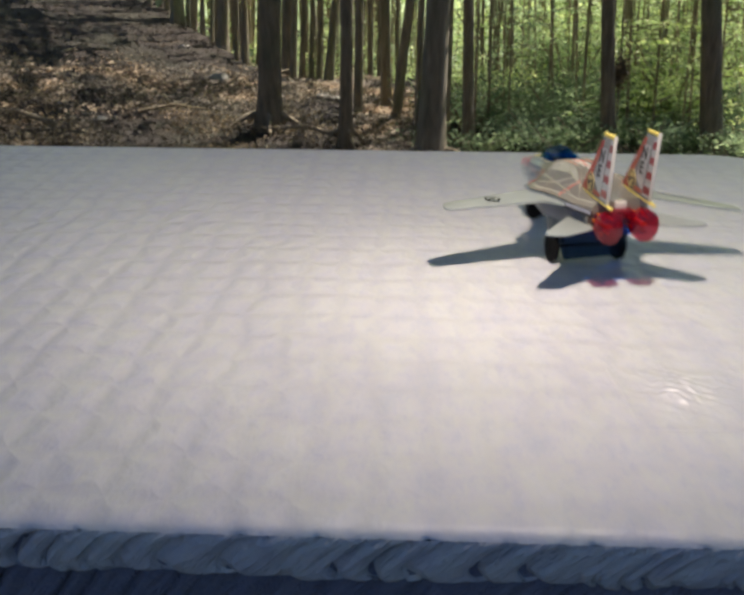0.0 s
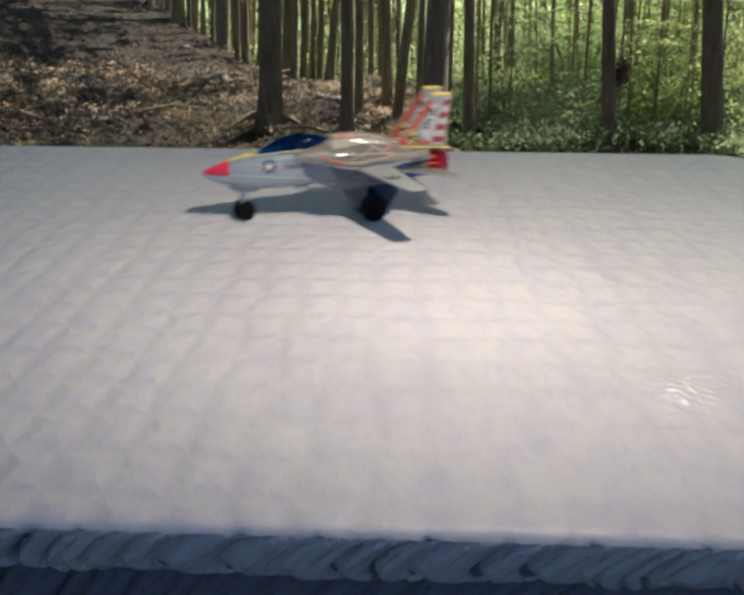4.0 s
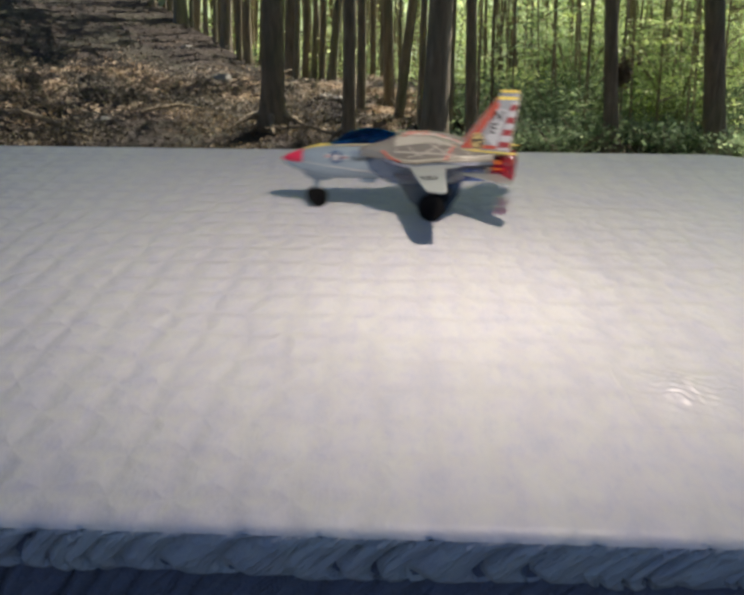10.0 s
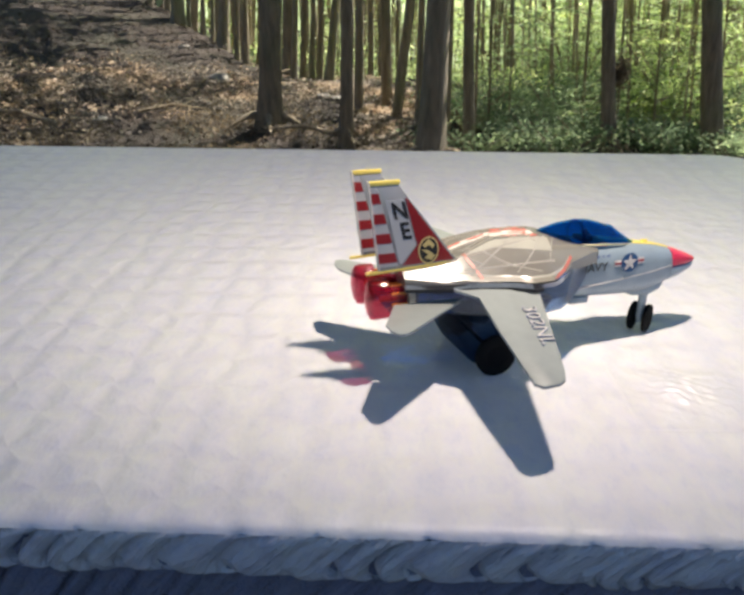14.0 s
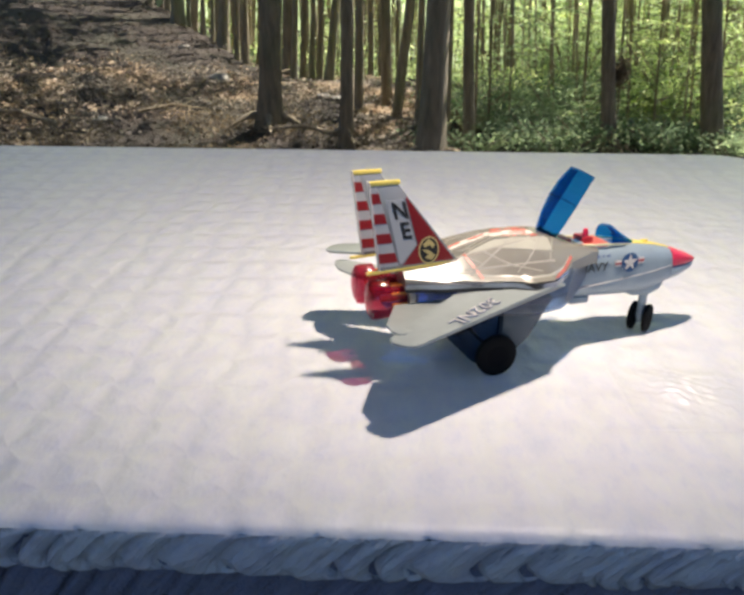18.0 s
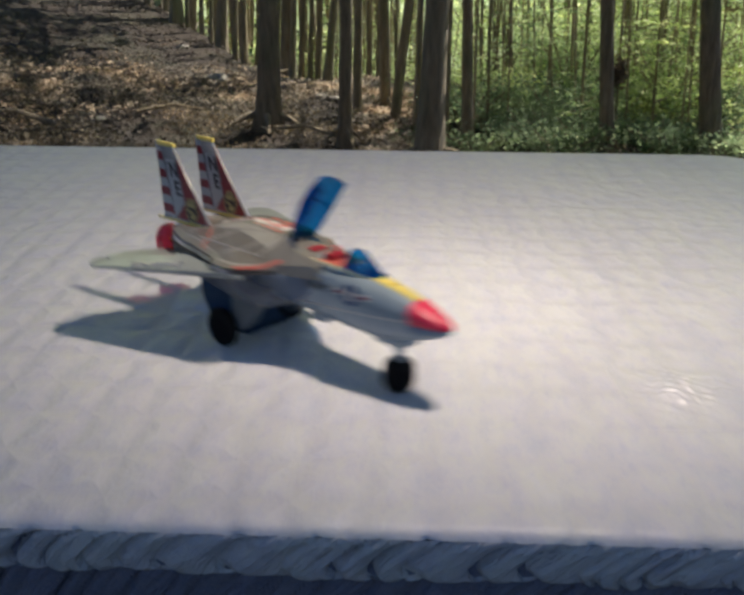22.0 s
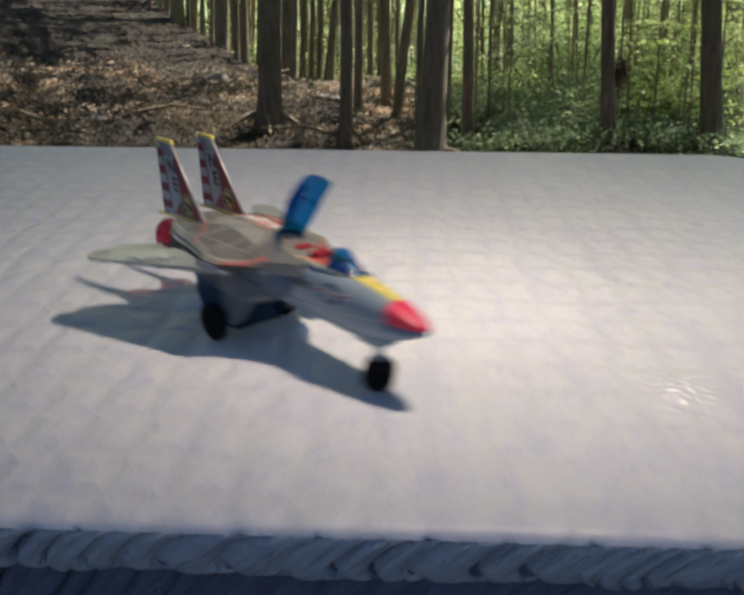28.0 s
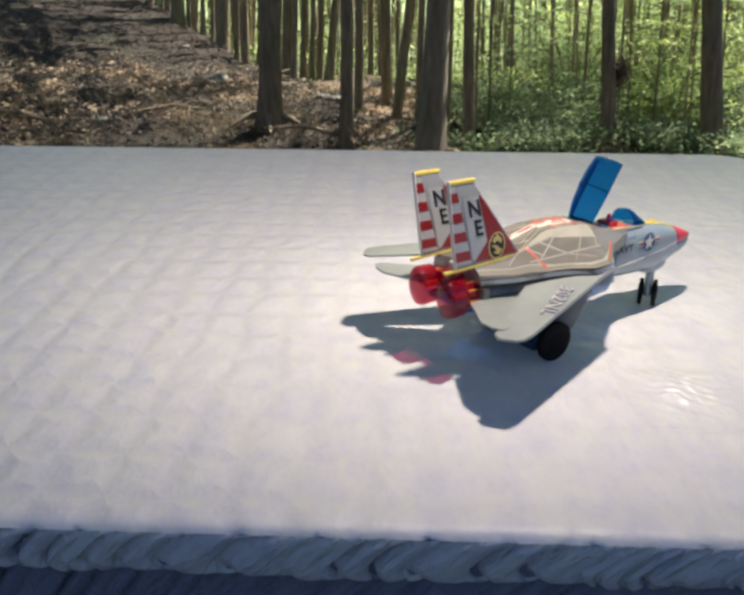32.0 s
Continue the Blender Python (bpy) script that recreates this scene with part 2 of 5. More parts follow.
# near-black leaves for the unseen trees and shrubs that block light
M_LEAF_SHADE = leaf_material("light_blocking_leaf", [(0, (0.03, 0.038, 0.036)), (1, (0.08, 0.088, 0.082))], 0.12)
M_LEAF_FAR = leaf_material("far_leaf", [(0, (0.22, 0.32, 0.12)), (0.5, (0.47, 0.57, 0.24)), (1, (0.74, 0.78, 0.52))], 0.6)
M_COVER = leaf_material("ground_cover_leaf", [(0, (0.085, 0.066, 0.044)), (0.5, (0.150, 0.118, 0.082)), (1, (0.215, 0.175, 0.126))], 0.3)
# pale leaf colour that stands in for sunlight on the litter
M_LEAF_SUNLIT = leaf_material("sunlit_patch_leaf", [(0, (0.21, 0.150, 0.112)), (0.5, (0.31, 0.240, 0.185)), (1, (0.42, 0.335, 0.265))], 0.25)
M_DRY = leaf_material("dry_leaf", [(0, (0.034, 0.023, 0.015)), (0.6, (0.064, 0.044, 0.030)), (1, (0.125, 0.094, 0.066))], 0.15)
M_STONE = plastic("pale_stone", (0.22, 0.20, 0.17), 0.9, 0.4)
M_WOOD = plastic("table_wood", (0.28, 0.18, 0.1), 0.5, 0.3)
M_GREY = plastic("grey_white_plastic", (0.272, 0.343, 0.395), 0.30, 0.07, 0.10, 0.4)
M_HOUSING = clear_plastic("housing_plastic", (0.50, 0.68, 0.98), 0.52, 0.32, (0.215, 0.24, 0.25), 0.1, 0.4)
M_WING = plastic("wing_plastic", (0.315, 0.350, 0.342), 0.36, 0.07, 0.0, 0.2)
M_YELLOW = plastic("yellow_plastic", (0.77, 0.63, 0.15), 0.35, 0.08)
M_PINK = plastic("red_pink_plastic", (0.72, 0.03, 0.09), 0.35, 0.08)
M_RED = plastic("dark_red_print", (0.30, 0.014, 0.028), 0.4, 0.15)
M_ORANGE = plastic("orange_red_plastic", (0.52, 0.12, 0.09), 0.4, 0.1)
M_CREAM = plastic("cream_print", (0.58, 0.47, 0.20), 0.4, 0.1)
M_WHITE = plastic("white_print", (0.62, 0.59, 0.55), 0.4, 0.08)
M_BLACK = plastic("black_print_and_shade", (0.015, 0.015, 0.017), 0.45, 0.2)
M_NAVY = plastic("navy_print", (0.02, 0.08, 0.20), 0.4, 0.1)
M_BLUEGREY = plastic("blue_grey_print", (0.17, 0.23, 0.38), 0.4, 0.1)
# pale plastic for the zigzag line and for painted glare on the shell
M_PALE_GLARE = plastic("pale_line_and_glare", (0.40, 0.395, 0.34), 0.26, 0.06, 0.0, 1.0)
M_FIN = clear_plastic("fin_plastic", (0.93, 0.94, 0.95), 0.28, 0.25, (0.33, 0.35, 0.37))
M_FIN_RED = clear_plastic("clear_red_print", (1.0, 0.16, 0.22), 0.3, 0.3, (0.33, 0.022, 0.030))
M_FIN_ORANGE = clear_plastic("clear_orange_print", (1.0, 0.35, 0.15), 0.35, 0.3, (0.62, 0.10, 0.05))
M_FIN_WHITE = clear_plastic("clear_white_print", (0.93, 0.94, 0.95), 0.3, 0.3, (0.58, 0.60, 0.63))
M_SILL = plastic("sill_plastic", (0.72, 0.70, 0.45), 0.3, 0.08)
M_CHROME = plastic("tarnished_chrome", (0.42, 0.44, 0.50), 0.16, 0.25, 1.0)
M_RIDGE = plastic("glossy_ridge", (0.42, 0.40, 0.35), 0.12, 0.1, 0.0, 1.0)

M_TYRE = plastic("black_rubber", (0.005, 0.005, 0.0055), 0.75, 0.3)
M_TYRE.node_tree.nodes["Principled BSDF"].inputs["Specular IOR Level"].default_value = 0.15
M_HUB = plastic("dark_hub_plastic", (0.004, 0.004, 0.005), 0.8, 0.2)
M_HUB.node_tree.nodes["Principled BSDF"].inputs["Specular IOR Level"].default_value = 0.12
M_SHELL = clear_plastic("clear_shell_plastic", (0.88, 0.86, 0.82), 0.52, 0.24, (0.36, 0.34, 0.295), 0.28)
M_SHELL.node_tree.nodes["Principled BSDF"].inputs["Coat IOR"].default_value = 1.75
M_BLUE = clear_plastic("blue_clear_plastic", (0.12, 0.53, 0.84), 0.82, 0.05, (0.002, 0.018, 0.055))
M_NOZZLE = clear_plastic("red_clear_plastic", (0.98, 0.30, 0.42), 0.50, 0.08, (0.24, 0.004, 0.016), 0.03, 0.6)
M_AMBER_GLINT = plastic("amber_glint", (0.70, 0.22, 0.04), 0.25, 0.1)
M_POD = clear_plastic("smoky_pod_plastic", (0.28, 0.40, 0.60), 0.66, 0.35, (0.016, 0.026, 0.040), 0.2, 0.12)
# darker hull plastic, with the shade under the wing in its colour
M_HULL_SHADED = clear_plastic("hull_plastic_shaded", (0.50, 0.52, 0.56), 0.30, 0.35, (0.135, 0.165, 0.19), 0.2, 0.2)
M_BELLY = clear_plastic("smoky_blue_plastic", (0.22, 0.46, 0.95), 0.90, 0.15, (0.02, 0.05, 0.12))


# ---- mesh helpers ----
def part(name, bm, material, parent=None, label="", smooth=40):
    """One mesh object out of a bmesh, under a thing or a part."""
    me = bpy.data.meshes.new(name)
    bmesh.ops.recalc_face_normals(bm, faces=bm.faces[:])
    bm.to_mesh(me)
    bm.free()
    me.materials.append(material)
    if smooth:
        me.polygons.foreach_set("use_smooth", [True] * len(me.polygons))
        me.set_sharp_from_angle(angle=radians(smooth))
    ob = new(name, me)
    ob.parent = parent
    if label:
        ob["label"] = label
    return ob


def raw(name, verts, faces, material, parent=None, smooth=False):
    me = bpy.data.meshes.new(name)
    me.from_pydata(verts, [], faces)
    me.materials.append(material)
    if smooth:
        me.polygons.foreach_set("use_smooth", [True] * len(me.polygons))
    ob = new(name, me)
    ob.parent = parent
    return ob


def box(x0, x1, y0, y1, z0, z1, bevel=0.0):
    bm = bmesh.new()
    bmesh.ops.create_cube(bm, size=1)
    for v in bm.verts:
        v.co = ((x0 + x1) / 2 + v.co.x * (x1 - x0), (y0 + y1) / 2 + v.co.y * (y1 - y0), (z0 + z1) / 2 + v.co.z * (z1 - z0))
    if bevel:
        bmesh.ops.bevel(bm, geom=bm.edges[:], offset=bevel, segments=2, affect="EDGES", profile=0.6)
    return bm


def rings(sections, close=True):
    """Skin a list of rings of points; closed at both ends."""
    bm = bmesh.new()
    vs = [[bm.verts.new(p) for p in ring] for ring in sections]
    k = len(vs[0])
    for a, b in zip(vs, vs[1:]):
        for i in range(k):
            bm.faces.new((a[i], a[(i + 1) % k], b[(i + 1) % k], b[i]))
    if close:
        bm.faces.new(vs[0])
        bm.faces.new(vs[-1][::-1])
    return bm


def loft(rows, n=24, power=2.4, y0=0.0):
    """A hull along x: rows of x, half width, bottom, top."""
    out = []
    for x, w, b, t in rows:
        ring = []
        for i in range(n):
            a = 2 * math.pi * i / n
            c, s = math.cos(a), math.sin(a)
            e = 2 / power
            ring.append((x, y0 + w * math.copysign(abs(c) ** e, c), (b + t) / 2 + (t - b) / 2 * math.copysign(abs(s) ** e, s)))
        out.append(ring)
    return rings(out)


def lathe(profile, axis_at, n=28, along="y", close=True):
    """A turned body: profile of (place along the axis, radius)."""
    out = []
    for u, r in profile:
        ring = []
        for i in range(n):
            a = 2 * math.pi * i / n
            c, s = r * math.cos(a), r * math.sin(a)
            p = {"y": (c, u, s), "x": (u, c, s), "z": (c, s, u)}[along]
            ring.append(tuple(q + o for q, o in zip(p, axis_at)))
        out.append(ring)
    return rings(out, close)


def slab(poly, thick, place, bevel=0.0):
    """A plate: an outline in two coordinates, given a thickness; place(u, v, w) sets it in space."""
    bm = bmesh.new()
    lo = [bm.verts.new((u, v, -thick / 2)) for u, v in poly]
    hi = [bm.verts.new((u, v, thick / 2)) for u, v in poly]
    k = len(poly)
    bm.faces.new(lo[::-1])
    bm.faces.new(hi)
    for i in range(k):
        bm.faces.new((lo[i], lo[(i + 1) % k], hi[(i + 1) % k], hi[i]))
    if bevel:
        bmesh.ops.bevel(bm, geom=bm.edges[:], offset=bevel, segments=2, affect="EDGES", profile=0.5)
    for v in bm.verts:
        v.co = place(*v.co)
    return bm


def joined(*bms):
    out = bmesh.new()
    for b in bms:
        me = bpy.data.meshes.new("tmp")
        b.to_mesh(me)
        b.free()
        out.from_mesh(me)
        bpy.data.meshes.remove(me)
    return out


def letters(text, size, place, thick=0.0002, material=None, parent=None, name="lettering", label="", grow=0.0):
    """Raised print in the built-in font; place(u, v, w) sets it in space."""
    cu = bpy.data.curves.new("tmp", "FONT")
    cu.body, cu.size, cu.extrude, cu.resolution_u = text, size, thick, 2
    cu.offset = grow
    cu.align_x, cu.align_y = "CENTER", "CENTER"
    ob = new("tmp", cu)
    me = bpy.data.meshes.new_from_object(ob.evaluated_get(bpy.context.evaluated_depsgraph_get()))
    bpy.data.objects.remove(ob)
    for v in me.vertices:
        v.co = place(*v.co)
    me.materials.clear()
    me.materials.append(material)
    out = new(name, me)
    out.parent = parent
    if label:
        out["label"] = label
    return out


# ---- table and cloth: rounded corners, cloth pulled tight with a gathered skirt ----
TABLE_TURN = -2.15
TABLE = pose(-0.13, 0.9172, 0, 0, 0, TABLE_TURN)
HALF_X, HALF_Y, CORNER = 0.812, 0.5318, 0.10


def outline(off, steps=10, count_x=170, count_y=90):
    """The table's rounded outline, anticlockwise, moved outwards by off."""
    pts = []
    r = CORNER + off
    hx, hy = HALF_X - CORNER, HALF_Y - CORNER
    for cx, cy, a0 in ((hx, hy, 0), (-hx, hy, 90), (-hx, -hy, 180), (hx, -hy, 270)):
        for i in range(steps + 1):
            a = radians(a0 + 90 * i / steps)
            pts.append((cx + r * math.cos(a), cy + r * math.sin(a), a))
        if a0 in (0, 180):
            for i in range(1, count_x):
                k = 1 - 2 * i / count_x
                pts.append((hx * k if a0 == 0 else -hx * k, (hy + r) if a0 == 0 else -(hy + r), radians(a0 + 90)))
        else:
            for i in range(1, count_y):
                k = 1 - 2 * i / count_y
                pts.append((-(hx + r) if a0 == 90 else hx + r, hy * k if a0 == 90 else -hy * k, radians(a0 + 90)))
    return pts


def build_table():
    table = new("table")
    table.matrix_basis = TABLE
    tagged(table, "wooden table with rounded corners hidden under a pale cloth", "table")
    bm = bmesh.new()
    lo = [bm.verts.new((x, y, -0.034)) for x, y, a in outline(-0.034, 10, 12, 8)]
    hi = [bm.verts.new((x, y, -0.0015)) for x, y, a in outline(-0.034, 10, 12, 8)]
    for i in range(len(lo)):
        j = (i + 1) % len(lo)
        bm.faces.new((lo[i], lo[j], hi[j], hi[i]))
    bm.faces.new(hi)
    bm.faces.new(lo[::-1])
    part("tabletop", bm, M_WOOD, table)
    for sx in (-1, 1):
        for sy in (-1, 1):
            part("leg", box(sx * 0.70 - 0.03, sx * 0.70 + 0.03, sy * 0.43 - 0.03, sy * 0.43 + 0.03, -0.75, -0.034, 0.004), M_WOOD, table)

    # the cloth: flat on the top, rounded over the edge, gathered in slanting pleats below it
    cloth = None
    # the two lower tiers carry the shade below the edge in their colour
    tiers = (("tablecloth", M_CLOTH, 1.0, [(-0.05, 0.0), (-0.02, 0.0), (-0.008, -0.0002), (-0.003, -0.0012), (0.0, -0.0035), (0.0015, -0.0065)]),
             ("skirt", M_CLOTH_SHADED, 1.0, [(0.0015, -0.0060), (0.0020, -0.0072), (0.0024, -0.0085), (0.0027, -0.010)] + [(0.0032 - 0.00010 * k - (0.00006 * (k - 8) ** 2 if k > 8 else 0.0), -0.012 - 0.0018 * k) for k in range(16)] + [(-0.0045, -0.0405)]),
             ("shade_coloured_cloth", M_CLOTH_DARK, 1.0, [(-0.0070, -0.0180), (-0.0072, -0.028)] + [(-0.0074 - 0.0004 * k, -0.038 - 0.004 * k) for k in range(11)]))
    for tier, (name, material, amp, rows) in enumerate(tiers):
        rnd = random.Random(5 + tier)
        marks, deep = [], []
        u = -0.2
        while u < 6:
            marks.append(u)
            deep.append(rnd.choice((0.3, 0.6, 0.9, 1.2)))
            u += rnd.choice((0.007, 0.011, 0.016, 0.024, 0.036)) * rnd.uniform(0.8, 1.2)
        marks, deep = np.array(marks), np.array(deep)
        verts, faces, ring_len = [], [], 0
        for off, z in rows:
            pts = outline(off, 10, 1500 if tier else 300, 240 if tier else 100)
            ring_len = len(pts)
            xy = np.array([(p[0], p[1]) for p in pts])
            run = np.concatenate([[0], np.cumsum(np.hypot(*np.diff(xy, axis=0).T))])
            fade = min(1.0, max(0.0, (-z - 0.006) / 0.008)) if tier < 2 else 0.3
            # slanting pleats: a round back, a sharp crease on the lower side
            w = run + (1.15 + 0.5 * np.clip(xy[:, 0], -0.5, 0.5)) * (-z)
            k = np.clip(np.searchsorted(marks, w) - 1, 0, len(marks) - 2)
            v = np.clip((w - marks[k]) / (marks[k + 1] - marks[k]), 0.001, 0.999)
            back = np.where(v < 0.42, np.sin(np.minimum(v, 0.42) / 0.42 * math.pi / 2) ** 2, 1.0 - 0.35 * np.clip((v - 0.6) / 0.4, 0.0, 1.0) ** 2)
            push = (0.0150 if tier == 1 else 0.0300) * deep[k] * (back - 1.0) * np.minimum(1.0, (marks[k + 1] - marks[k]) / 0.02) * fade
            push *= 0.8 + 0.2 * np.sin(w * 57 + 1.3 * np.sin(w * 19))
            # the hem hangs unevenly, pleat by pleat
            hem = ((0.0016 * np.sin(w * 41 + 1.7 * np.sin(w * 13)) + 0.0012 * np.sin(w * 97 + 2.0 * np.sin(w * 31)) - 0.001 + 0.004 * np.clip(-(xy[:, 0] - 0.05) / 0.35, 0.0, 1.0)) * min(1.0, max(0.0, (-z - 0.022) / 0.014))).tolist() if tier == 1 else [0.0] * ring_len
            verts += [(x + q * math.cos(a), y + q * math.sin(a), z + e) for (x, y, a), q, e in zip(pts, push.tolist(), hem)]
        for k in range(len(rows) - 1):
            for i in range(ring_len):
                j = (i + 1) % ring_len
                faces.append((k * ring_len + i, (k + 1) * ring_len + i, (k + 1) * ring_len + j, k * ring_len + j))
        if tier == 0:
            faces.append(tuple(range(ring_len)))
        ob = raw(name, verts, faces, material, cloth, True)
        if tier == 0:
            cloth = ob
            cloth.matrix_basis = TABLE
            tagged(cloth, "pale quilted tablecloth pulled tight with a gathered pleated edge", "tablecloth")
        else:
            ob["label"] = "gathered roll of slanting pleats, greyed as if in shade" if tier == 1 else "cloth below the roll, coloured navy for the shade there"


build_table()


def build_wrinkles():
    """A patch of small pressed ripples standing up in the cloth."""
    verts, faces, n = [], [], 110
    for j in range(n):
        for i in range(n):
            x, y = (i / (n - 1) - 0.5) * 0.12, (j / (n - 1) - 0.5) * 0.12
            u = 0.53 * x + 0.85 * y + 0.010 * noise.noise((x * 38, y * 38, 0.0)) + 0.003 * noise.noise((x * 110, y * 110, 6.0))
            w = math.exp(-(x * x + y * y) / 0.0011) * (0.55 + 0.6 * noise.noise((x * 60, y * 60, 4.0)))
            edge = max(abs(x), abs(y)) / 0.06
            swell = 0.0026 * math.exp(-(x * x + y * y) / 0.0008)
            verts.append((0.252 + x, 0.545 + y, (0.0004 if edge < 0.9 else -0.0004) + swell + max(0.0, w) * 0.0042 * (0.5 + 0.5 * math.sin(u * 2 * math.pi / 0.0115) * (0.55 + 0.45 * math.sin((0.85 * x - 0.53 * y) * 2 * math.pi / 0.017 + 9.0 * noise.noise((x * 30, y * 30, 3.0)))))))
    for j in range(n - 1):
        for i in range(n - 1):
            faces.append((j * n + i, j * n + i + 1, (j + 1) * n + i + 1, (j + 1) * n + i))
    cloth = bpy.data.objects["tablecloth"]
    back = TABLE.inverted()
    # a strong coat masked to one spot makes the ripples glint
    patchy = cloth_material("glint_coated_cloth")
    n, l = patchy.node_tree.nodes, patchy.node_tree.links
    tc = n.new("ShaderNodeTexCoord")
    away = n.new("ShaderNodeVectorMath")
    away.operation = "DISTANCE"
    away.inputs[1].default_value = back @ Vector((0.252, 0.547, 0.0))
    l.new(tc.outputs["Object"], away.inputs[0])
    gloss_spot = n.new("ShaderNodeMapRange")
    gloss_spot.inputs["From Min"].default_value, gloss_spot.inputs["From Max"].default_value = 0.022, 0.059
    gloss_spot.inputs["To Min"].default_value, gloss_spot.inputs["To Max"].default_value = 1.0, 0.0
    l.new(away.outputs["Value"], gloss_spot.inputs["Value"])
    l.new(gloss_spot.outputs[0], n["Principled BSDF"].inputs["Coat Weight"])
    n["Principled BSDF"].inputs["Coat Roughness"].default_value = 0.6
    n["Principled BSDF"].inputs["Coat IOR"].default_value = 3.0
    ob = raw("wrinkle", [tuple(back @ Vector(v)) for v in verts], faces, patchy, cloth, True)
    ob["label"] = "pressed ripples with a gloss spot added for the glint"


build_wrinkles()


# ---- the wood: ground, trees, shrubs ----
def ground_z(x, y):
    s = -0.8 * x + (y - 7) * 0.25 - 1.5
    rise = 0.15 * math.log1p(math.exp(min(60, 2 * s)))
    drop = max(0.0, y - 8.3 - 1.6 * max(0.0, -(x + 1.0)))
    far = max(0.0, min(1.0, (120 - math.hypot(x, y)) / 60))
    return -0.75 + (min(rise, 6.0) - min(0.34 * drop, 9.0)) * far


def build_ground():
    xs = np.concatenate([np.linspace(-4000, -40, 8), np.linspace(-30, -9, 22), np.linspace(-8.8, 8.8, 120), np.linspace(9, 30, 22), np.linspace(40, 4000, 8)])
    ys = np.concatenate([np.linspace(-4000, -40, 8), np.linspace(-30, 3, 34), np.linspace(3.2, 18, 140), np.linspace(18.5, 45, 30), np.linspace(60, 4000, 8)])
    verts, faces = [], []
    for y in ys:
        for x in xs:
            z = ground_z(x, y)
            if abs(x) < 40 and -30 < y < 50:
                z += 0.09 * noise.noise((x * 0.7, y * 0.7, 3.0)) + 0.04 * noise.noise((x * 2.3, y * 2.3, 9.0)) + 0.025 * noise.noise((x * 6, y * 6, 1.0))
            verts.append((float(x), float(y), z - 0.02))
    w = len(xs)
    for j in range(len(ys) - 1):
        for i in range(w - 1):
            faces.append((j * w + i, j * w + i + 1, (j + 1) * w + i + 1, (j + 1) * w + i))
    tagged(raw("ground", verts, faces, M_GROUND, None, True), "forest floor of brown leaf litter rising to a bank", "ground", kind="structure")


build_ground()


def leaf_mesh(name, centres, sizes, material, rng, parent=None, flat=0.0, droop=0.0):
    """Many small folded leaves, each two quads along a midrib."""
    n = len(centres)
    d = rng.normal(size=(n, 3))
    d[:, 2] = d[:, 2] * (1 - flat) - droop
    d /= np.linalg.norm(d, axis=1)[:, None]
    up = rng.normal(size=(n, 3)) * (1 - flat) + np.array([0, 0, 1.0]) * (0.6 + flat)
    side = np.cross(d, up)
    side /= np.linalg.norm(side, axis=1)[:, None] + 1e-9
    nrm = np.cross(side, d)
    L, W = sizes[:, None], sizes[:, None] * 0.33
    base, tip = centres - d * L * 0.5, centres + d * L * 0.5
    mid = centres - nrm * W * 0.35
    verts = np.stack([base, mid + side * W + nrm * W * 0.5, tip, mid - side * W + nrm * W * 0.5], 1).reshape(-1, 3)
    i = np.arange(n) * 4
    faces = np.concatenate([np.stack([i, i + 1, i + 2], 1), np.stack([i, i + 2, i + 3], 1)])
    return raw(name, verts.tolist(), faces.tolist(), material, parent)


def tree_trunk(rng, x, y, lean, r, height, flare):
    """A tapering trunk with root flare, slightly crooked; returns mesh data and a function for its axis."""
    z0 = ground_z(x, y) - 0.12
    k = math.tan(radians(lean))
    ph = rng.uniform(0, 6.28, 3)
    def axis(s):
        w = r * 0.16 * (math.sin(s * 1.1 + ph[0]) - math.sin(ph[0]))
        return Vector((x + k * s + w, y + 0.4 * w, z0 + s))
    sec = []
    n = 14
    for s in (0, 0.06, 0.14, 0.25, 0.4, 0.7, 1.1, 1.6, 2.3, 3.2, 4.2, height * 0.8, height):
        s = min(s, height)
        q = r * (1 - 0.75 * (s / height) ** 1.3) * (1 + flare * math.exp(-s / 0.22))
        c = axis(s)
        sec.append([(c.x + q * (1 + 0.09 * math.sin(3 * a + ph[1]) + flare * 0.28 * math.exp(-s / 0.12) * math.sin(5 * a + ph[2])) * math.cos(a),
                     c.y + q * (1 + 0.09 * math.sin(3 * a + ph[1]) + flare * 0.28 * math.exp(-s / 0.12) * math.sin(5 * a + ph[2])) * math.sin(a), c.z)
                    for a in (2 * math.pi * i / n for i in range(n))])
    return rings(sec), axis


def limb(a, b, r, n=6):
    a, b = Vector(a), Vector(b)
    d = (b - a).normalized()
    u = d.orthogonal().normalized()
    w = d.cross(u)
    mid = (a + b) / 2 + Vector((0, 0, (b - a).length * 0.08))
    sec = []
    for p, q in ((a, r), (mid, r * 0.7), (b, r * 0.25)):
        sec.append([tuple(p + (u * math.cos(t) + w * math.sin(t)) * q) for t in (2 * math.pi * i / n for i in range(n))])
    return rings(sec)


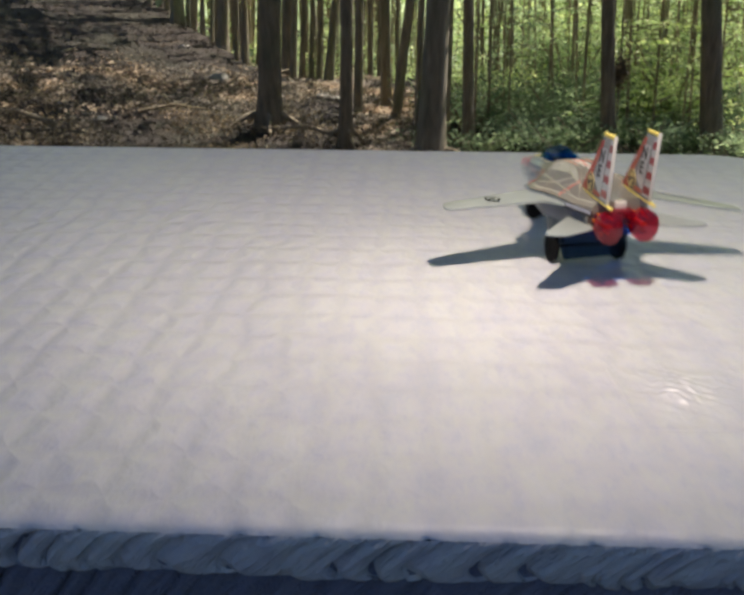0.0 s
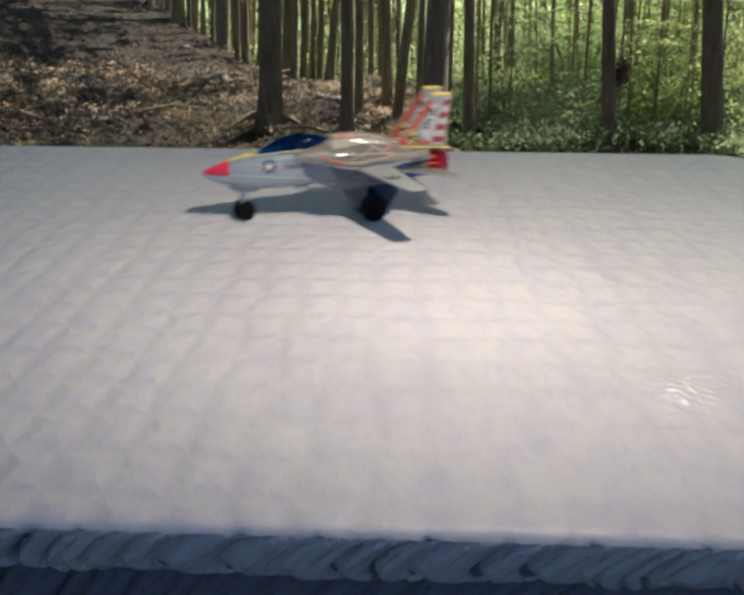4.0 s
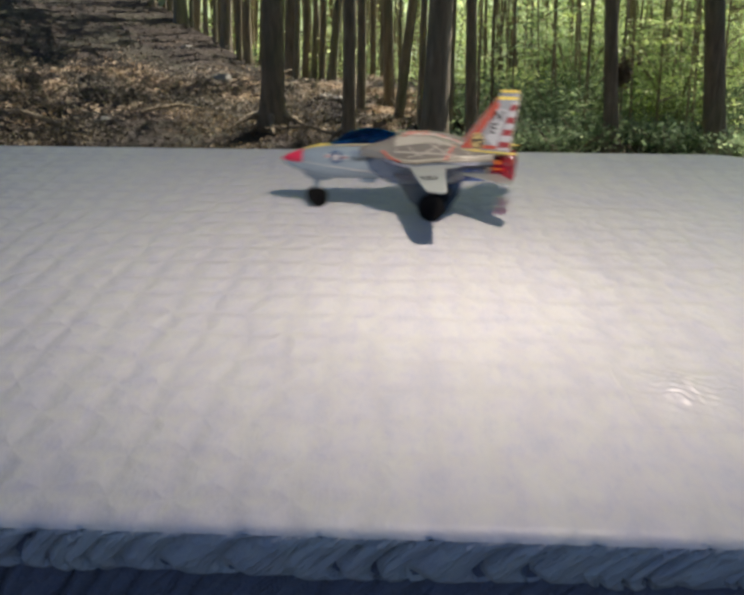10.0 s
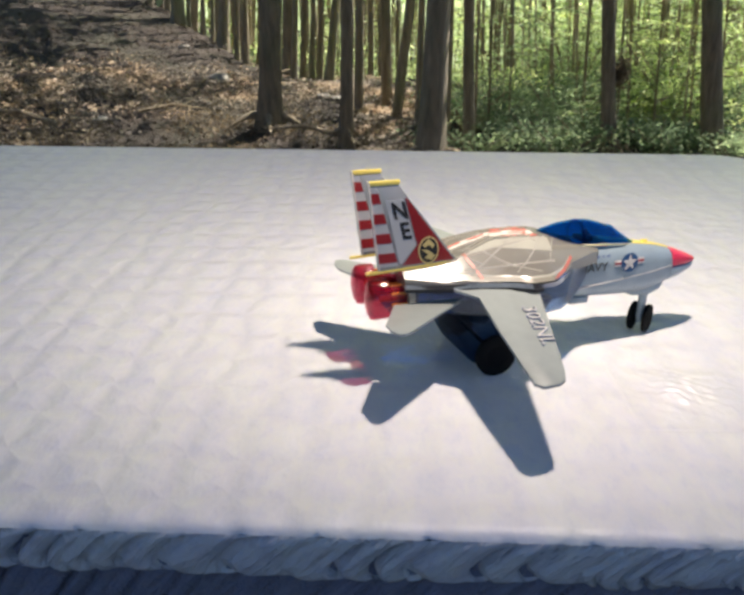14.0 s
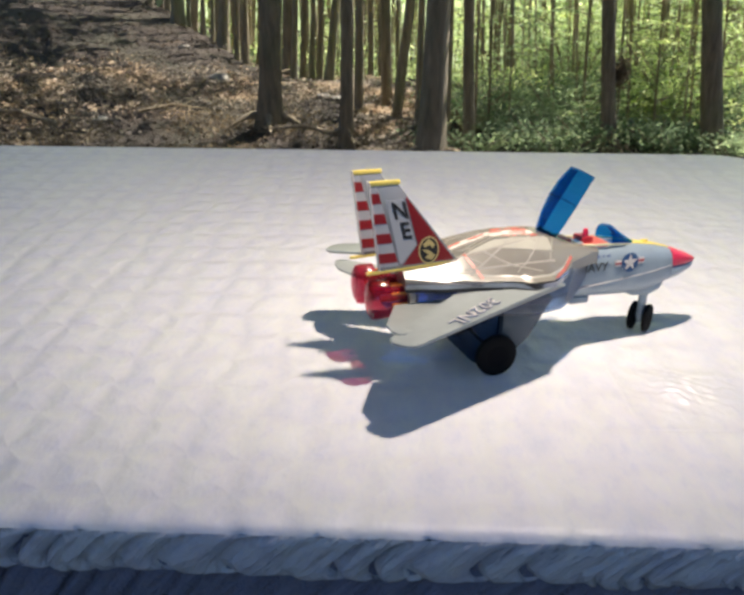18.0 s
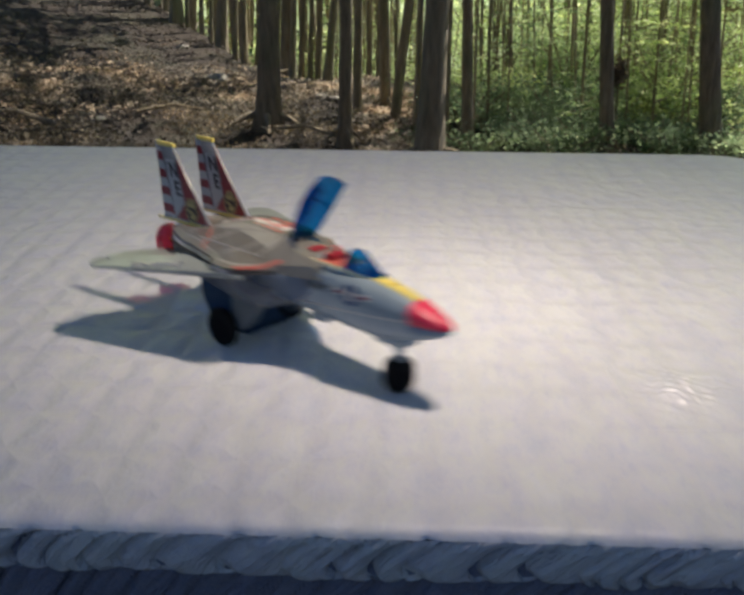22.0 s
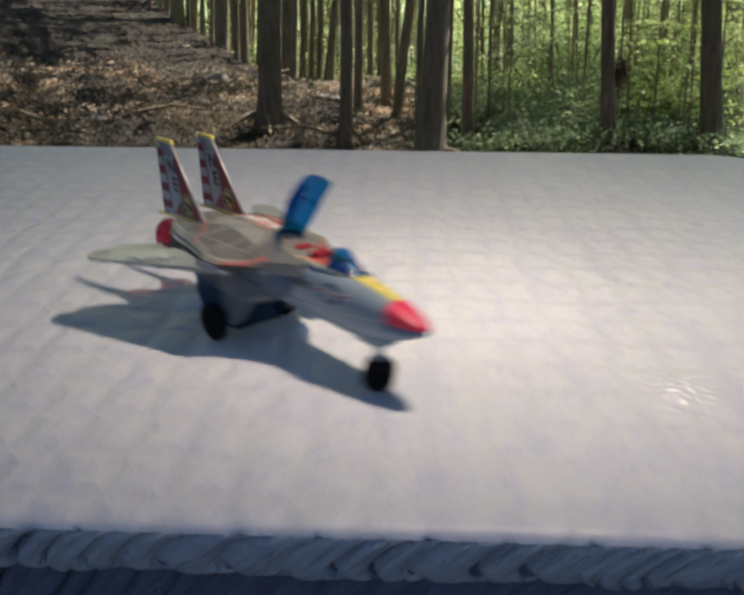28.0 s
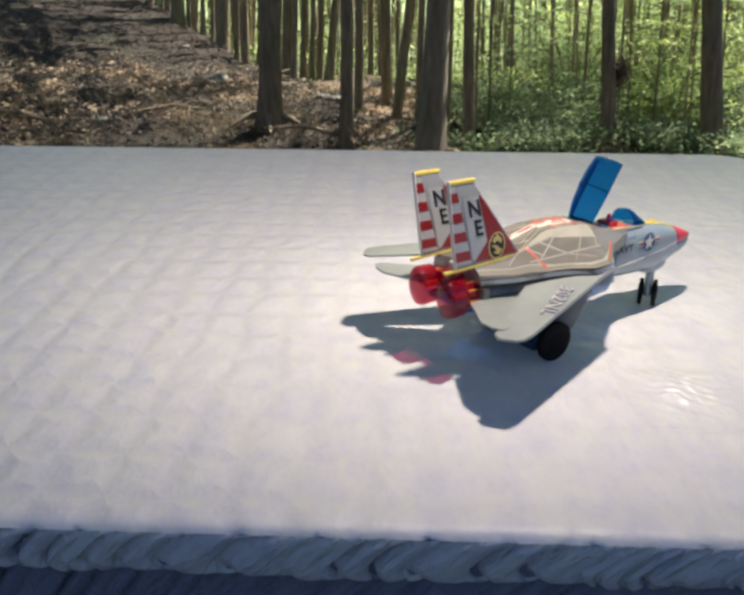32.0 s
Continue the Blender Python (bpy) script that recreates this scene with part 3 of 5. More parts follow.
# x, y, lean to the right in degrees, radius
TREES = [
    (-0.73, 5.58, 2.2, 0.073),
    (-0.175, 5.08, 0.4, 0.040),
    (-0.11, 6.28, 0.8, 0.034),
    (0.11, 6.40, -0.9, 0.039),
    (0.155, 5.84, 6.0, 0.036),
    (0.32, 5.60, 0.1, 0.025),
    (0.33, 4.50, 0.7, 0.068),
    (0.50, 5.37, 0.0, 0.026),
    (0.62, 5.00, -2.7, 0.034),
    (1.445, 4.70, -6.6, 0.040),
    (2.068, 4.70, -10.0, 0.058),
    (-2.45, 10.39, 0.2, 0.067),
    (-1.74, 9.47, 4.6, 0.055),
    (-1.53, 9.10, 3.1, 0.029),
    (-1.41, 8.95, 2.4, 0.029),
    (-0.87, 8.26, 1.8, 0.053),
    (-0.79, 8.00, 2.7, 0.031),
    (-0.72, 8.19, 3.2, 0.031),
    (-0.62, 8.06, 2.2, 0.024),
    (-0.54, 8.10, 2.7, 0.029),
    (-0.45, 7.95, 5.8, 0.040),
    (-2.75, 11.11, -0.5, 0.026),
    (-2.33, 10.42, 2.6, 0.027),
    (-2.07, 9.98, 2.9, 0.029),
    (-1.92, 9.78, 3.6, 0.023),
    (-0.03, 9.00, 0.4, 0.032),
    (0.08, 10.00, -0.2, 0.026),
    (0.28, 9.00, -1.0, 0.024),
    (1.23, 8.00, -3.8, 0.021),
    (1.52, 9.00, -2.4, 0.029),
    (1.93, 10.00, -4.2, 0.029),
    (2.41, 11.00, -5.2, 0.026),
    (2.34, 9.50, -5.9, 0.033),
    (2.94, 11.00, -5.8, 0.029),
    (2.23, 7.00, -5.3, 0.029),
    (3.48, 10.00, -8.8, 0.029),
    (3.33, 9.00, -8.7, 0.024),
    (3.34, 8.50, -9.9, 0.025),
    (3.38, 7.50, -11.4, 0.031),
]


def build_trees():
    for i, (x, y, lean, r) in enumerate(TREES):
        rng = np.random.default_rng(100 + i)
        big = r > 0.0385
        height = 7.5 if big else 5.0 + 1.5 * rng.random()
        tree = new("tree")
        tree.location = (x, y, ground_z(x, y))
        tagged(tree, "tall dark-barked forest tree with root flare" if big else "slender young forest tree with a thin straight trunk", "tree",
               group="trees of the wood")
        bm, axis = tree_trunk(rng, x, y, lean, r, height, (0.95 if r > 0.065 else 0.62) if big else 0.3)
        t = part("trunk", bm, M_BARK_HAZED if 0.1 < x < 0.6 and y < 6 else M_BARK, tree)
        t.matrix_parent_inverse = tree.matrix_basis.inverted()
        if r > 0.0385 and y < 7:
            for j in range(5):
                a = 2 * math.pi * j / 5 + rng.uniform(-0.4, 0.4)
                far = r * rng.uniform(2.6, 4.2)
                gx, gy = x + far * math.cos(a), y + far * math.sin(a)
                t = part("root", limb((x + 0.5 * r * math.cos(a), y + 0.5 * r * math.sin(a), ground_z(x, y) + 0.10), (gx, gy, ground_z(gx, gy) + 0.005), r * 0.42, 7), M_BARK, tree)
                t.matrix_parent_inverse = tree.matrix_basis.inverted()
        spots = []
        count = 9 if big else 4
        for j in range(count):
            s = height * (0.52 + 0.45 * j / count)
            a = rng.uniform(0, 6.28)
            reach = (1.5 if big else 0.8) * (1.15 - 0.5 * j / count)
            p = axis(s)
            q = p + Vector((reach * math.cos(a), reach * math.sin(a), reach * rng.uniform(0.25, 0.7)))
            t = part("limb", limb(p, q, r * 0.35), M_BARK, tree)
            t.matrix_parent_inverse = tree.matrix_basis.inverted()
            for m in range(3):
                spots.append(np.array(p.lerp(q, 0.55 + 0.25 * m)))
        # crowns are out of view; leaf counts are set by the shade wanted below
        per = (70 if x < -2 else 14) if x < -0.6 and big else ((5 if x > 0.2 else 12) if big else 3)
        spots = np.repeat(np.array(spots), per, axis=0)
        c = spots + rng.normal(size=spots.shape) * np.array([0.38, 0.38, 0.26])
        t = leaf_mesh("crown", c, rng.uniform(0.10, 0.18, len(c)) * (1.3 if per > 20 else 1), M_LEAF, rng, tree, 0.5)
        t.matrix_parent_inverse = tree.matrix_basis.inverted()


build_trees()


def build_leaf_clump():
    """A dark tangle of dead leaves caught on a broken branch stub."""
    rng = np.random.default_rng(77)
    clump = new("leaf_tangle")
    clump.location = (1.45, 4.72, -0.25)
    tagged(clump, "dark tangle of dead leaves on a broken branch stub", "leaf tangle")
    part("stub", limb((-0.12, 0, -0.04), (0.10, 0, 0.09), 0.010), M_BARK, clump)
    part("stub", limb((-0.10, 0, 0.03), (0.02, 0.02, 0.12), 0.006), M_BARK, clump)
    leaf_mesh("leaves", rng.normal(size=(260, 3)) * np.array([0.020, 0.020, 0.038]), rng.uniform(0.02, 0.045, 260), M_COVER, rng, clump, 0.1)


build_leaf_clump()


def build_saplings():
    rng = np.random.default_rng(21)
    for i in range(178):
        deep = 66 <= i < 96 or i >= 126
        y = rng.uniform(5.4, 12.0) if i < 66 else rng.uniform(11.0, 17.0) if deep else rng.uniform(5.0, 6.8)
        u = rng.uniform(0.04, 0.56) if i < 66 else rng.uniform(-0.29, 0.06) if deep else rng.uniform(0.12, 0.55)
        x = u * y
        r = rng.uniform(0.005, 0.015) if i < 66 else rng.uniform(0.02, 0.06) if deep else rng.uniform(0.005, 0.011)
        tree = new("sapling")
        tree.location = (x, y, ground_z(x, y))
        tagged(tree, "thin pale sapling trunk among the shrubs", "sapling", group="saplings of the wood")
        hgt = rng.uniform(3.0, 4.5) if i < 66 else 6.5 if deep else 3.4
        bm, axis = tree_trunk(rng, x, y, -15 * u + rng.normal() * 2.0, r, hgt, 0.2)
        t = part("trunk", bm, M_BARK_PALE if i % 3 else M_BARK, tree)
        t.matrix_parent_inverse = tree.matrix_basis.inverted()
        c = np.array([np.array(axis(hgt * k)) for k in rng.uniform(0.30 if i < 66 else 0.55, 1.0, 90 if i < 66 else 40)])
        c += rng.normal(size=c.shape) * np.array([0.26, 0.26, 0.10])
        t = leaf_mesh("crown", c, rng.uniform(0.03, 0.075, len(c)), M_LEAF if i % 4 else M_LEAF_DARK, rng, tree, 0.6)
        t.matrix_parent_inverse = tree.matrix_basis.inverted()


build_saplings()


def build_seedlings():
    """Young beeches whose side shoots carry flat sprays of leaves."""
    rng = np.random.default_rng(63)
    for i in range(26):
        u, y = rng.uniform(0.27, 0.50) if i < 18 else rng.uniform(0.12, 0.27), rng.uniform(5.0, 7.4)
        x = u * y
        tree = new("beech_seedling")
        tree.location = (x, y, ground_z(x, y))
        tagged(tree, "young beech with flat sprays of bright leaves", "young tree", group="young beeches of the wood")
        bm, axis = tree_trunk(rng, x, y, -10 * u, 0.009, 2.4, 0.2)
        t = part("trunk", bm, M_BARK, tree)
        t.matrix_parent_inverse = tree.matrix_basis.inverted()
        spots = []
        for j in range(13):
            p = axis(0.22 + 0.085 * j + rng.uniform(-0.03, 0.03))
            a, reach = rng.uniform(0, 6.283), rng.uniform(0.18, 0.42)
            q = p + Vector((reach * math.cos(a), reach * math.sin(a), reach * rng.uniform(-0.05, 0.25)))
            t = part("shoot", limb(p, q, 0.004, 5), M_BARK, tree)
            t.matrix_parent_inverse = tree.matrix_basis.inverted()
            k = rng.uniform(0.25, 1.15, 46)[:, None]
            side = np.array([-math.sin(a), math.cos(a), 0.0]) * reach * 0.34
            spots.append(np.array(p) + k * np.array(q - p) + rng.normal(size=(46, 1)) * side * np.minimum(1.0, 1.4 - k) + rng.normal(size=(46, 3)) * 0.007)
        c = np.concatenate(spots)
        t = leaf_mesh("foliage", c, rng.uniform(0.022, 0.046, len(c)), M_LEAF if i % 3 else M_LEAF_DARK, rng, tree, 0.82)
        t.matrix_parent_inverse = tree.matrix_basis.inverted()


build_seedlings()


def build_light_blocking_trees():
    """Unseen broad trees, added so that their crowns keep light off the table."""
    for i, (x, y, r) in enumerate(((-3.0, 2.4, 0.14), (2.05, 2.9, 0.15), (-2.3, -1.2, 0.13), (2.4, -1.0, 0.15), (-5.0, 0.2, 0.13), (5.2, 0.6, 0.14))):
        rng = np.random.default_rng(300 + i)
        tree = new("tree")
        tree.location = (x, y, ground_z(x, y))
        tagged(tree, "broad tree out of view, added to shade the table", "tree", group="shade trees round the table")
        lean = -4.0 if x > 0 else 4.0
        bm, axis = tree_trunk(rng, x, y, lean, r, 4.6, 0.45)
        t = part("trunk", bm, M_BARK, tree)
        t.matrix_parent_inverse = tree.matrix_basis.inverted()
        for j in range(9):
            a = 2 * math.pi * j / 9 + rng.uniform(-0.3, 0.3)
            p = axis(2.6 + 0.2 * j)
            q = p + Vector((2.2 * math.cos(a), 2.2 * math.sin(a), 0.7))
            t = part("limb", limb(p, q, r * 0.4), M_BARK, tree)
            t.matrix_parent_inverse = tree.matrix_basis.inverted()
        # the dense crown is set in the sun's way to the table
        dense = 2 < x < 2.2
        n = 8000 if dense else 1700 if y > 1 else 350
        a, d = rng.uniform(0, 6.283, n), (2.5 if dense else 2.7) * np.sqrt(rng.random(n))
        c = np.stack([x - (0.9 if dense else 0.3 if x > 0 else -0.3) + d * np.cos(a), y + d * np.sin(a), 2.5 + 2.2 * rng.random(n) * (1 - 0.06 * d * d)], 1)
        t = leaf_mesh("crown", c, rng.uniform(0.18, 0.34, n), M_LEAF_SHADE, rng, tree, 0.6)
        t.matrix_parent_inverse = tree.matrix_basis.inverted()


build_light_blocking_trees()


def build_shrubs():
    rng = np.random.default_rng(7)
    # (x, y, spread, height, leaves, dark)
    rows = []
    for i in range(30):
        y = rng.uniform(5.6, 8.0)
        rows.append((rng.uniform(0.14, 0.60) * y, y, rng.uniform(0.30, 0.55), rng.uniform(0.3, 0.8), 2000, i % 3 != 0))
    for i in range(38):
        y = rng.uniform(4.7, 6.4)
        rows.append((rng.uniform(0.10, 0.56) * y, y, rng.uniform(0.22, 0.36), rng.uniform(0.12, 0.30), 900, True))
    for i in range(34):
        y = rng.uniform(8.0, 12.0)
        rows.append((rng.uniform(0.06, 0.62) * y, y, rng.uniform(0.5, 0.9), rng.uniform(0.9, 2.0), 1700, i % 3 == 0))
    for i in range(16):
        y = rng.uniform(10.5, 15)
        rows.append((rng.uniform(-0.14, 0.06) * y, y, rng.uniform(0.5, 0.9), rng.uniform(0.8, 1.7), 900, i % 2 == 0))
    # unseen ring of shrubs round the eye, added to hold back low light
    for i in range(18):
        a = radians(150 + 240 * i / 17)
        d = rng.uniform(3.2, 4.6)
        if 5 <= i <= 11:
            continue
        rows.append((d * math.cos(a - 0.1), d * math.sin(a) + 0.3, 0.8, rng.uniform(1.0, 1.4), 800, True))
    for x, y, w, hgt, n, dark in rows:
        n = int(n * 1.9) if y > 4.6 else n
        z0 = ground_z(x, y)
        shrub = new("shrub")
        shrub.location = (x, y, z0)
        tagged(shrub, "leafy understorey shrub of the wood; those out of view block light", "shrub", group="shrubs of the wood")
        tips = []
        for j in range(6):
            a = rng.uniform(0, 6.28)
            q = Vector((w * 0.95 * math.cos(a), w * 0.95 * math.sin(a), hgt * rng.uniform(0.6, 1.0)))
            part("stem", limb((0, 0, -0.05), q, 0.012), M_BARK, shrub)
            for m in range(5):
                tips.append(np.array(q) * (0.3 + 0.18 * m))
        tips = np.array(tips)[rng.integers(0, len(tips), n)]
        c = tips + rng.normal(size=tips.shape) * np.array([w * 0.36, w * 0.36, hgt * 0.08])
        c[:, 2] = np.abs(c[:, 2])
        # the ring out of view gets the near-black light-blocking leaves
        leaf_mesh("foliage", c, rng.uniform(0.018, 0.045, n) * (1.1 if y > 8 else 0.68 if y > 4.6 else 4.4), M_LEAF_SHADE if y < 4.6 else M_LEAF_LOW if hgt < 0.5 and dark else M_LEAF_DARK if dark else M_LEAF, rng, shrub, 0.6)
    # the far edge of the wood: bands of sunlit leaves behind the trunks
    c = []
    for y0, n in ((15, 26000), (20, 24000), (26, 22000)):
        u = rng.uniform(-0.34, 0.66, n)
        yy = y0 + rng.normal(size=n) * 1.2
        z = -3.6 + 5.0 * rng.random(n)
        clump = np.array([noise.noise((a * 14, b * 0.9 + y0, 5.0)) for a, b in zip(u, z)])
        keep = clump > np.where(u < 0.05, -0.12, 0.06)
        c.append(np.stack([u * yy, yy, z], 1)[keep])
    c = np.concatenate(c)
    tagged(leaf_mesh("far_foliage", c, rng.uniform(0.07, 0.17, len(c)), M_LEAF_FAR, rng, None, 0.3),
           "sunlit far foliage closing the wood", "foliage", kind="stuff")


build_shrubs()


def build_litter():
    rng = np.random.default_rng(11)
    n = 46000
    y = 4.2 + 13 * rng.random(n) ** 1.5
    u = rng.uniform(-0.62, 0.22, n)
    x = u * y
    z = np.array([ground_z(a, b) + 0.09 * noise.noise((a * 0.7, b * 0.7, 3.0)) + 0.04 * noise.noise((a * 2.3, b * 2.3, 9.0)) for a, b in zip(x, y)])
    c = np.stack([x, y, z + 0.012 * rng.random(n)], 1)
    tagged(leaf_mesh("leaf_litter", c, rng.uniform(0.016, 0.038, n) * (0.7 + 0.05 * y), M_DRY, rng, None, 0.65), "scattered dry brown leaves on the forest floor", "leaf litter", kind="stuff")


build_litter()


def build_ground_cover():
    rng = np.random.default_rng(41)
    def lie(x, y, up):
        z = np.array([ground_z(a, b) + 0.09 * noise.noise((a * 0.7, b * 0.7, 3.0)) + 0.04 * noise.noise((a * 2.3, b * 2.3, 9.0)) for a, b in zip(x, y)])
        return np.stack([x, y, z + up * rng.random(len(x))], 1)
    n = 16000
    y = rng.uniform(4.3, 7.2, n)
    c = lie(rng.uniform(-0.55, 0.12, n) * y, y, 0.06)
    c = c[np.array([noise.noise((a * 1.7, b * 1.7, 2.0)) > -0.1 for a, b in c[:, :2]])]
    tagged(leaf_mesh("ground_cover", c, rng.uniform(0.012, 0.034, len(c)), M_COVER, rng, None, 0.2), "low dull brown and green plants over the litter", "ground cover", kind="stuff")
    # pale leaves laid in a band where sunlight should cross the bank
    n = 15000
    u = rng.uniform(-0.55, 0.02, n)
    y = 6.15 + (u + 0.45) * 3.9 + rng.normal(size=n) * 0.42
    # a second patch of pale leaves, as sunlight between the trunks
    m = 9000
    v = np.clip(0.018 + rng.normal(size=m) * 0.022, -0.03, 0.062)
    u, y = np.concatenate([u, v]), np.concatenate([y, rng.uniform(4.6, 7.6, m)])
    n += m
    tagged(leaf_mesh("sunlit_patch_litter", lie(u * y, y, 0.03), rng.uniform(0.016, 0.042, n), M_LEAF_SUNLIT, rng, None, 0.6), "pale dry leaves along the bank, coloured as a sunlit band", "straw litter", kind="stuff")


build_ground_cover()


def build_forest_clutter():
    rng = np.random.default_rng(31)
    for i in range(9):
        y = rng.uniform(5.0, 8.5)
        x = rng.uniform(-0.5, 0.06) * y
        a = rng.uniform(0, 3.14)
        ln = rng.uniform(0.3, 0.9)
        p = Vector((x, y, ground_z(x, y) + 0.03))
        q = Vector((x + ln * math.cos(a), y + ln * math.sin(a) * 0.6, 0))
        q.z = ground_z(q.x, q.y) + rng.uniform(0.02, 0.10)
        stick = new("fallen_branch")
        stick.location = p
        tagged(stick, "dry fallen branch on the leaf litter", "branch", group="fallen branches")
        part("stem", limb((0, 0, 0), q - p, rng.uniform(0.010, 0.022), 7), M_BARK, stick)
        m = (q - p) * 0.55
        part("twig", limb(m, m + Vector((0.16 * math.sin(a), 0.12 * math.cos(a), 0.07)), 0.006, 5), M_BARK, stick)
    for i, (x, y, r) in enumerate(((-1.42, 7.5, 0.10), (-0.42, 6.9, 0.06), (-0.30, 6.8, 0.05), (-2.05, 8.9, 0.07), (1.2, 5.2, 0.05), (1.32, 5.3, 0.06), (-1.9, 5.5, 0.05))):
        bm = bmesh.new()
        bmesh.ops.create_icosphere(bm, subdivisions=3, radius=r)
        for v in bm.verts:
            v.co *= 1 + 0.35 * noise.noise(v.co * 14 + Vector((i * 3.1, 0, 0)))
            v.co.z *= 0.42
        stone = part("stone", bm, M_STONE, None)
        stone.location = (x, y, ground_z(x, y) + r * 0.3)
        tagged(stone, "pale weathered stone half sunk in leaf litter", "stone", group="stones of the bank")


build_forest_clutter()

def build_backdrop():
    """Backdrop that glows by itself, with the bright haze put in its colour."""
    mat, n, l, s = nodes_of("glowing_haze_colour")
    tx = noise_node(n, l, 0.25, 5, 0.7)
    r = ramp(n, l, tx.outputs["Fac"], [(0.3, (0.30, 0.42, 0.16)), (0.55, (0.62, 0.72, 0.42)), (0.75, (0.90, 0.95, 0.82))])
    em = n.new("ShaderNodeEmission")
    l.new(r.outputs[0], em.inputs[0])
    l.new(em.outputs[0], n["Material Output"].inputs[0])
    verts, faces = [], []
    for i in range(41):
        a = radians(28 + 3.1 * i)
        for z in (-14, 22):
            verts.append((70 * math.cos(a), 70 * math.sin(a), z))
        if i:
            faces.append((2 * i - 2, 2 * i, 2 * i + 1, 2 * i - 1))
    tagged(raw("backdrop", verts, faces, mat, None, True), "glowing backdrop with painted bright haze behind the wood", "backdrop", kind="structure")


build_backdrop()

# ---- the toy jet ----
STEER = radians(37)  # the nose wheels are set to the left
LEAN = pose(0, 0, 0.05, -2.72, 0, 0) @ pose(0, 0, -0.05)
jet = new("toy_jet")
tagged(jet, "white plastic toy fighter jet with red tail and blue canopy", "toy plane")


def own(name, bm, mat, label="", smooth=40):
    ob = part(name, bm, mat, jet, label, smooth)
    ob.matrix_basis = LEAN
    return ob


def build_jet():
    hull = own("fuselage", loft([(0.1845, 0.0134, 0.0496, 0.0808), (0.18, 0.0145, 0.0478, 0.0822), (0.168, 0.0168, 0.0448, 0.0855), (0.15, 0.0190, 0.0422, 0.0885),
                                 (0.12, 0.0205, 0.0435, 0.0925), (0.09, 0.0212, 0.0455, 0.0955), (0.06, 0.0220, 0.0465, 0.0975), (0.03, 0.0220, 0.048, 0.0955), (0.016, 0.018, 0.052, 0.090)], 32, 2.7), M_GREY,
               "grey-white plastic fuselage")
    part("nose_cone", loft([(0.184, 0.0137, 0.0612, 0.0810), (0.190, 0.0127, 0.0616, 0.0792), (0.197, 0.0113, 0.0622, 0.0765), (0.205, 0.0090, 0.0629, 0.0733), (0.2115, 0.0060, 0.0637, 0.0704), (0.2155, 0.0030, 0.0645, 0.0682), (0.2170, 0.0006, 0.0656, 0.0664)], 24, 2.6), M_PINK, hull, "pinkish red nose cone")
    part("chin", loft([(0.183, 0.0136, 0.0494, 0.0668), (0.190, 0.0125, 0.0506, 0.0668), (0.197, 0.0111, 0.0526, 0.0666), (0.205, 0.0088, 0.0556, 0.0662), (0.2115, 0.0058, 0.0590, 0.0656), (0.2150, 0.0026, 0.0616, 0.0652)], 24, 2.2), M_GREY, hull, "grey lower jaw of the nose")
    # the join of the two hull halves, rising towards the nose
    for side in (-1, 1):
        sec = []
        for k in range(9):
            x = 0.076 + 0.107 * k / 8
            z = 0.0578 + (x - 0.079) * 0.085
            w = float(np.interp(x, [0.076, 0.12, 0.15, 0.168, 0.18, 0.1845], [0.0211, 0.0202, 0.0188, 0.0167, 0.0144, 0.0134])) * 0.99
            sec.append([(x, side * (w - 0.001), z - 0.0006), (x, side * (w + 0.0006), z - 0.0004), (x, side * (w + 0.0006), z + 0.0003), (x, side * (w - 0.001), z + 0.0006)])
        part("seam", rings(sec), M_WHITE, hull)
    # yellow panel on the top of the nose
    sec = []
    hx = [0.12, 0.15, 0.168, 0.18, 0.1845]
    for i in range(9):
        x = 0.1845 - 0.040 * i / 8
        hw, zb, zt = (float(np.interp(x, hx, q)) for q in ((0.0205, 0.0190, 0.0168, 0.0145, 0.0134), (0.0435, 0.0422, 0.0448, 0.0478, 0.0496), (0.0925, 0.0885, 0.0855, 0.0822, 0.0808)))
        up = lambda y: (zb + zt) / 2 + (zt - zb) / 2 * (1 - (abs(y) / hw) ** 2.7) ** (1 / 2.7)
        w = hw * 0.34
        sec.append([(x, w * k / 6, up(w * k / 6) + (-0.001 if j else 0.0006)) for j, ks in ((0, range(-6, 7)), (1, range(6, -7, -1))) for k in ks])
    part("nose_panel", rings(sec), M_YELLOW, hull, "yellow panel on top of the nose")
    part("sight", box(0.158, 0.164, -0.0015, 0.0015, 0.0868, 0.0892, 0.0006), M_YELLOW, hull)
    part("belly_block", box(0.083, 0.101, -0.012, 0.012, 0.0405, 0.047, 0.001), M_GREY, hull)
    part("gear_fairing", loft([(0.185, 0.003, 0.045, 0.05), (0.178, 0.007, 0.0405, 0.05), (0.168, 0.009, 0.0375, 0.05), (0.15, 0.009, 0.0385, 0.05), (0.143, 0.006, 0.042, 0.05)], 14, 3.5), M_GREY, hull)
    for s in (-1, 1):
        side = own("intake", loft([(0.092, 0.003, 0.068, 0.0815), (0.082, 0.0075, 0.060, 0.0835), (0.070, 0.0125, 0.053, 0.0842), (0.056, 0.016, 0.049, 0.0845), (0.03, 0.0165, 0.046, 0.0835), (-0.02, 0.016, 0.052, 0.0835), (-0.071, 0.0135, 0.0605, 0.0855)], 20, 4.0,
                             s * 0.029), M_HOUSING, "grey engine housing")
        for v in side.data.vertices:
            k = max(0.0, -v.co.x / 0.071)
